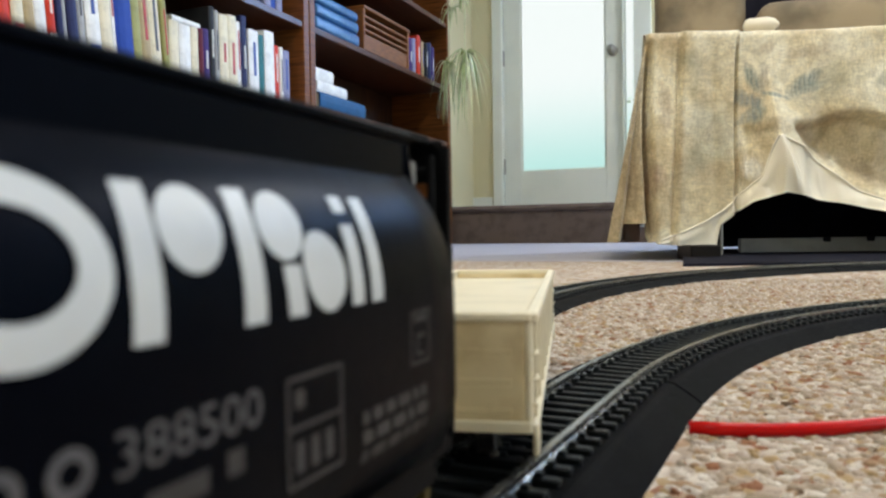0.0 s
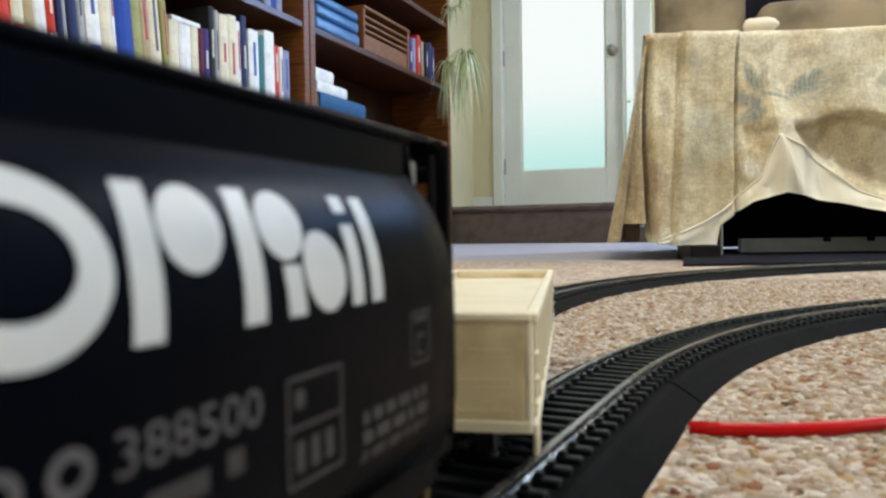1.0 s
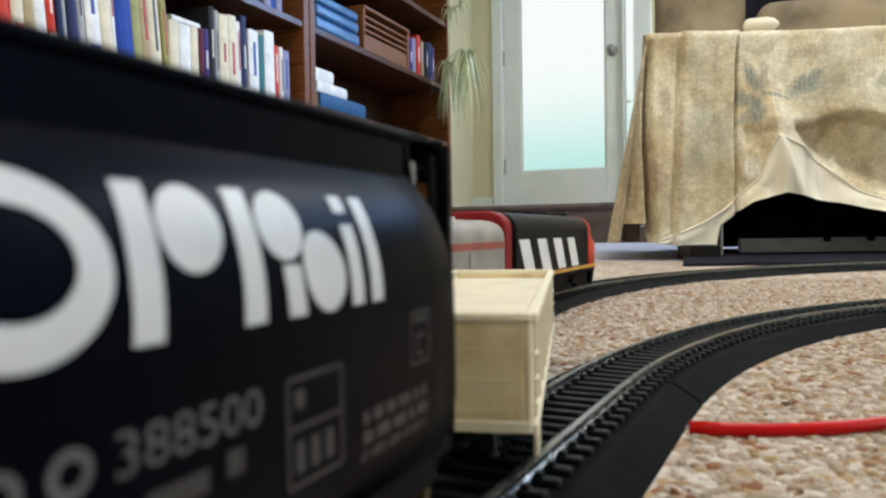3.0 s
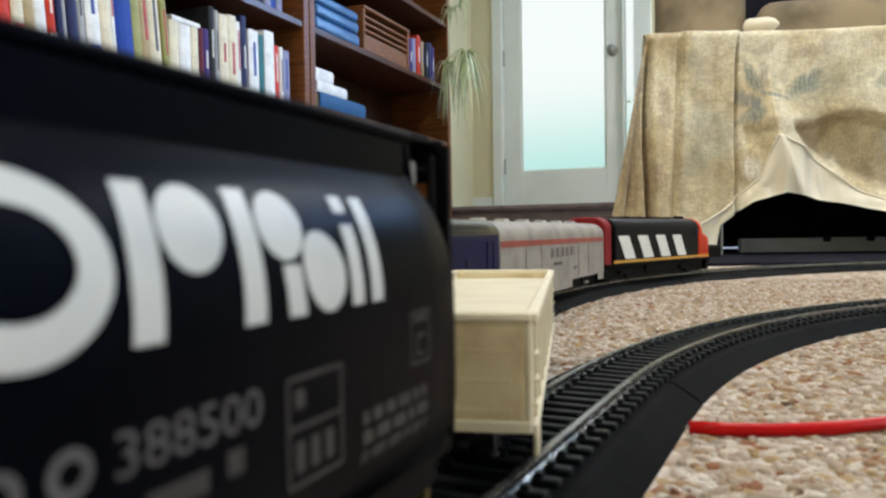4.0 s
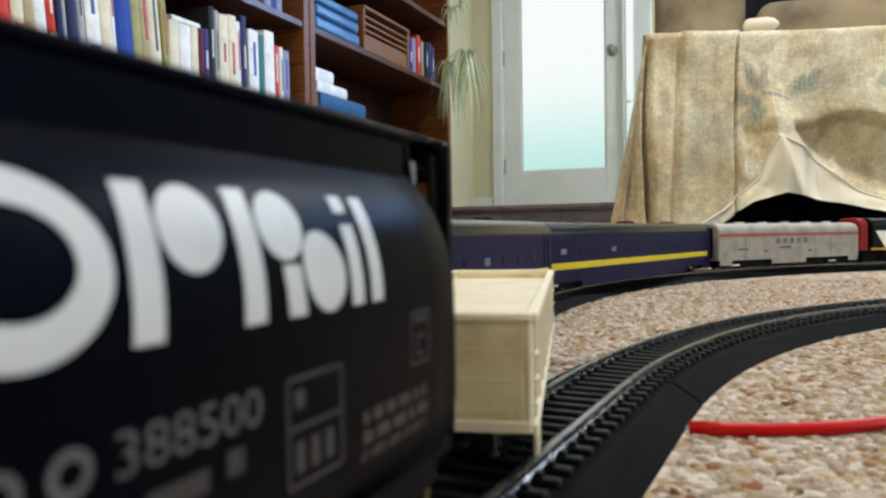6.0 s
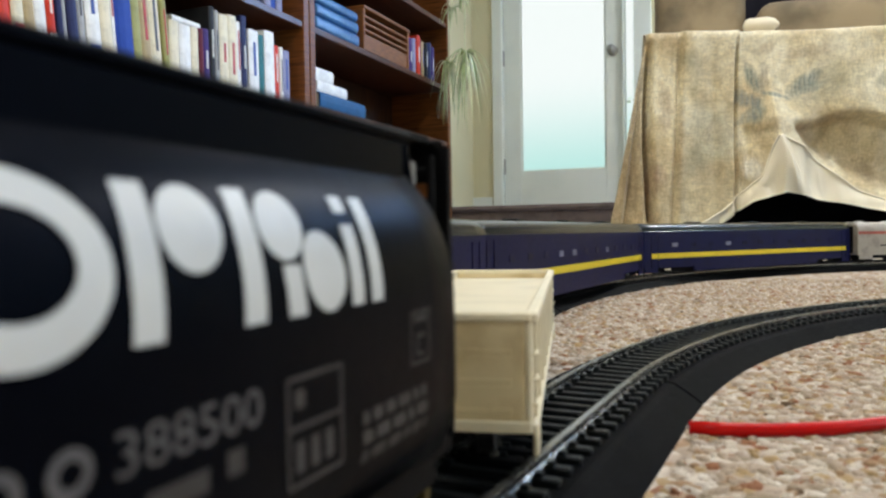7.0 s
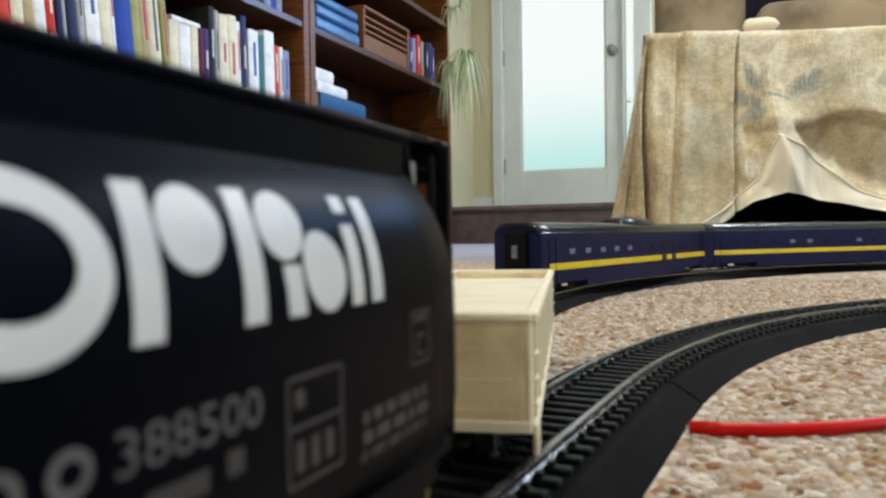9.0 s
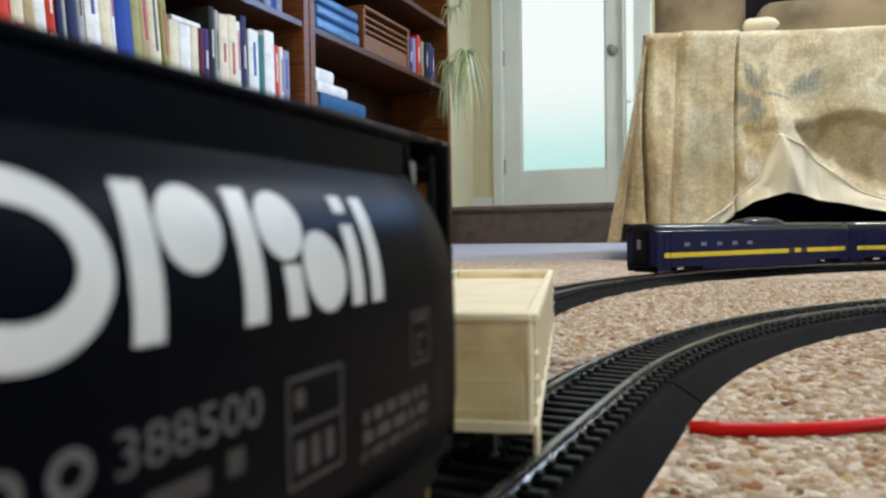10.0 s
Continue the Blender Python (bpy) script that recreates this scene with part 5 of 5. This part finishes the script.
def sofa():
    s = thing("sofa", Matrix.Identity(4), "sofa under a loose cream brocade cover with lifted hem", "sofa")
    x0, x1 = 0.345, 1.75
    seat = 0.368
    # hem of the cover, lifted to a peak, and the edge of its lining behind
    hem = curve([(.28, .028), (.354, .028), (.357, .060), (.378, .060), (.380, .027), (.383, .028), (.43, .059), (.465, .081), (.498, .115), (.517, .134), (.538, .198), (.545, .196), (.58, .181), (.62, .152), (.665, .111), (.716, .087), (.80, .065), (1.75, .05)])
    edge = curve([(.383, .025), (.451, .017), (.458, .056), (.483, .073), (.518, .092), (.563, .106), (.606, .098), (.658, .088), (.716, .074), (.80, .05), (1.75, .04)])
    lift = curve([(.28, 0), (.40, 0), (.47, .010), (.538, .032), (.60, .016), (.68, .006), (.9, 0), (1.75, 0)])

    def face_y(x, z, q):
        """Depth of the cover's front: pleats, the crease under the cushion, soft folds, the pull towards the lifted peak."""
        y = SOFA_Y - 0.12 * (x - .35)
        first, second, third = .351 + .029 * q, .399, .4885 - .005 * q
        for c, d, w in ((first, .050, .0032), (second, .007, .0026), (third, .036 * (1 - .4 * ease((q - .5) / .4)), .0034), (.447 + .006 * q, .003, .008)):
            y += d * math.exp(-((x - c) / w) ** 2) * min(1, q * 6)
        y += 1.3 * max(0, first - x)                       # the strip that turns round the corner
        y -= .010 * ease((x - second) / .006) - .014 * ease((x - third) / .008)
        crease = ease((.232 + .008 * math.sin(x * 40) - z) / .014)
        y += (.030 * crease + .22 * max(0, .225 - z)) * ease((x - .560) / .03) * (1 - ease((q - .78) / .22))
        y += .008 * ease((.222 - z) / .016) * ease((x - .494) / .01) * (1 - ease((x - .53) / .012))
        y -= .012 * q * math.sin(x * 38) * min(1, q * 1.5) + .004 * math.sin(x * 95 + 3 * q) * q
        y -= lift(x) * ease((q - .35) / .65) ** 1.5
        y += .005 * noise.noise(Vector((x * 12, z * 12, 3))) + .002 * noise.noise(Vector((x * 45, z * 30, 7)))
        return y
    rows = 60
    bm = bmesh.new()
    grid = []
    for x in np.concatenate([np.linspace(.345, .80, 240), np.linspace(.81, 1.75, 90)]):
        zt = seat - .003 * ease((x - .40) / .1) + .004 * noise.noise(Vector((x * 6, 0, 1)))
        zb = hem(x)
        col = []
        for j in range(rows + 1):
            q = j / rows
            z = zt + (zb - zt) * q
            flare = -.060 * q * max(0, min(1, (.43 - x) / .085)) ** 1.2
            col.append(bm.verts.new((x + flare, face_y(x, z, q), z)))
        y0 = col[0].co.y
        top = [bm.verts.new((x, y0 + .016 * (1 - math.cos(a)), zt + .012 * math.sin(a))) for a in (.5, 1.0, 1.57)]
        top.append(bm.verts.new((x + .10, y0 + .40, zt + .014)))
        grid.append(top[::-1] + col)
    for a, b in zip(grid, grid[1:]):
        for i in range(len(a) - 1):
            bm.faces.new((a[i], a[i + 1], b[i + 1], b[i]))
    part("cover_front", bm, M_BROCADE, s, "cream brocade with tan and sage print", True)
    # the side of the cover runs back along the room
    side = bmesh.new()
    cols = []
    for u in np.linspace(0, 1, 50):
        col = []
        for j in range(rows + 1):
            q = j / rows
            zt = seat - .004 + .012 * ease(u * 8)
            z = zt + (.028 + .03 * ease(u * 4) - zt) * q
            x = .345 - .060 * q + .012 * math.sin(u * 26 + q) * q + .72 * u * .33
            col.append(side.verts.new((x, SOFA_Y + .004 + .70 * u, z)))
        cols.append(col)
    for a, b in zip(cols, cols[1:]):
        for i in range(rows):
            side.faces.new((a[i], a[i + 1], b[i + 1], b[i]))
    part("cover_side", side, M_BROCADE, s, "", True)
    lin = bmesh.new()
    cols = []
    for x in np.concatenate([np.linspace(.384, .80, 180), np.linspace(.81, 1.75, 60)]):
        flare = -.060 * max(0, min(1, (.43 - x) / .085)) ** 1.2
        zh, ze = hem(x), edge(x + .018 * ease((x - .47) / .04))
        yh = face_y(x, zh, 1.0) + .0003
        col = []
        for j in range(13):
            q = j / 12
            yy = yh - .014 * q * ease((x - .47) / .04) + .010 * math.sin(x * 70 + q * 3) * q * (1 - q)
            # a sharp fold runs down from the peak, a hollow beside it
            d = x - .539 - .024 * q
            yy -= .020 * max(0, 1 + d / .034 if d < 0 else 1 - d / .016) * math.sin(math.pi * min(1, .10 + q * .90))
            yy += .012 * max(0, 1 - abs(x - .590 - .006 * q) / .022) * math.sin(math.pi * q)
            col.append(lin.verts.new((x + flare, yy, zh + (ze - zh) * q)))
        cols.append(col)
    for a, b in zip(cols, cols[1:]):
        for i in range(12):
            lin.faces.new((a[i], a[i + 1], b[i + 1], b[i]))
    part("cover_lining", lin, M_LINING, s, "pale cream lining turned outwards")
    seam = []
    for x in np.linspace(.386, 1.74, 260):
        flare = -.060 * max(0, min(1, (.43 - x) / .085)) ** 1.2
        seam.append((x + flare, face_y(x, hem(x), 1.0) - .0006, hem(x)))
    part("hem_seam", cord(seam, .0021, 6), M_LINING, s, "pale rolled hem", True)
    # frame, back and legs, turned with the sofa's side
    skew = Matrix.Translation((x0, SOFA_Y, 0)) @ Matrix.Rotation(radians(-14), 4, "Z") @ Matrix.Translation((-x0, -SOFA_Y, 0))

    def inner(name, bm, material, label="", smooth=False):
        bm.transform(skew)
        part(name, bm, material, s, label, smooth)
    # black body, backrest and rear skirt stand in for shade in and under the sofa
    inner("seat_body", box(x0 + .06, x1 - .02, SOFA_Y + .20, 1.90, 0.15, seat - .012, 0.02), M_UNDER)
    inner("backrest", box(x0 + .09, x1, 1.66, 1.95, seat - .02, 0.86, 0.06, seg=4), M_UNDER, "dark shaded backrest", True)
    inner("back_cushion", box(x0 + .03, .555, 1.56, 1.70, seat - .005, 0.72, 0.04, seg=4), M_BACKCLOTH, "tan brocade cushion", True)
    inner("back_cushion", box(.57, 1.40, 1.52, 1.70, seat - .010, 0.505, 0.04, seg=4), M_BACKCLOTH, "tan brocade cushion", True)
    inner("bolster", loft([[(x, 1.46 + r * math.cos(a), seat + .070 + r * .85 * math.sin(a)) for a in np.linspace(0, 2 * math.pi, 21)[:-1]] for x, r in ((.530, .004), (.533, .012), (.540, .016), (.573, .017), (.586, .013), (.594, .004))]), M_LINING, "pale bolster", True)
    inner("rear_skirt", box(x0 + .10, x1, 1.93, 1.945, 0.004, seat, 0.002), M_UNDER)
    for x, y in ((.412, SOFA_Y + .012), (1.62, SOFA_Y - .14), (.62, 1.84), (1.70, 1.60)):
        bm = loft([[(x + sx * a, y + sy * a, z) for sx, sy in ((0, 0), (1, 0), (1, 1), (0, 1))] for a, z in ((.046, -.002), (.060, .16))])
        part("leg", bm, M_DARKWOOD, s, "dark wooden block leg")
    # added brown block: stands for the dark inside of the cover at the notch
    part("cover_shade_block", box(.314, .342, 1.262, 1.305, .030, .074, .003), mat("brown_cover_shade", (0.085, 0.045, 0.030), 0.5, vary=0.2, scale=40), s, "brown block standing in for the cover's shaded inner side")
    bar = part("crossbar", box(.532, 1.66, 1.300, 1.312, .0060, .0315, .001), mat("grey_crossbar_metal", (0.36, 0.37, 0.41), 0.5, vary=0.08, scale=30), s, "grey metal crossbar under the seat")
    for x in (.686, .764, 1.02, 1.30):
        part("bolt", box(x - .007, x + .007, 1.296, 1.302, .024, .0325, .002), M_UNDER, bar)
    part("base_block", box(.392, .440, 1.150, 1.20, 0.0, 0.0240, 0.002), M_DARKWOOD, s, "dark block under the corner")
    part("leg_brace", tube((.478, SOFA_Y + .03, 0.0), (.478, SOFA_Y + .03, .16), .003, seg=10), M_STEEL, s, "thin steel rod")


sofa()

# a flat dark sheet on the floor, in place of the sofa's cast shade
shade_sheet_edge = [(.305, .925), (1.45, .925), (1.55, 1.62), (.535, 1.62)]
ob = finish("sofa_shade_sheet", loft([[(x, y, z) for x, y in shade_sheet_edge] for z in (0.0010, 0.0055)]), M_UNDER)
tagged(ob, "thin black sheet standing in for the shade under the sofa's front", "mat")


# ---- motion ----
def progress(t):
    """How far the locomotive's front has gone along the outer track."""
    return -0.2604 + 0.2083 * t + 0.00078 * t * t


def motions():
    front = 0.0
    for car, length in TRAIN:
        rows = []
        for k in range(41):
            t = k * 0.25
            s = progress(t) - front
            inset = 0.2 * length
            a, _ = OUTER(s - inset)
            b, _ = OUTER(s - length + inset)
            d = (a - b).normalized()
            nose_at = a + d * inset
            rows.append((t, Matrix.Translation(nose_at) @ Matrix.Rotation(-math.atan2(d.x, d.y), 4, "Z")))
        walk(car, rows)
        front += length + GAP


motions()
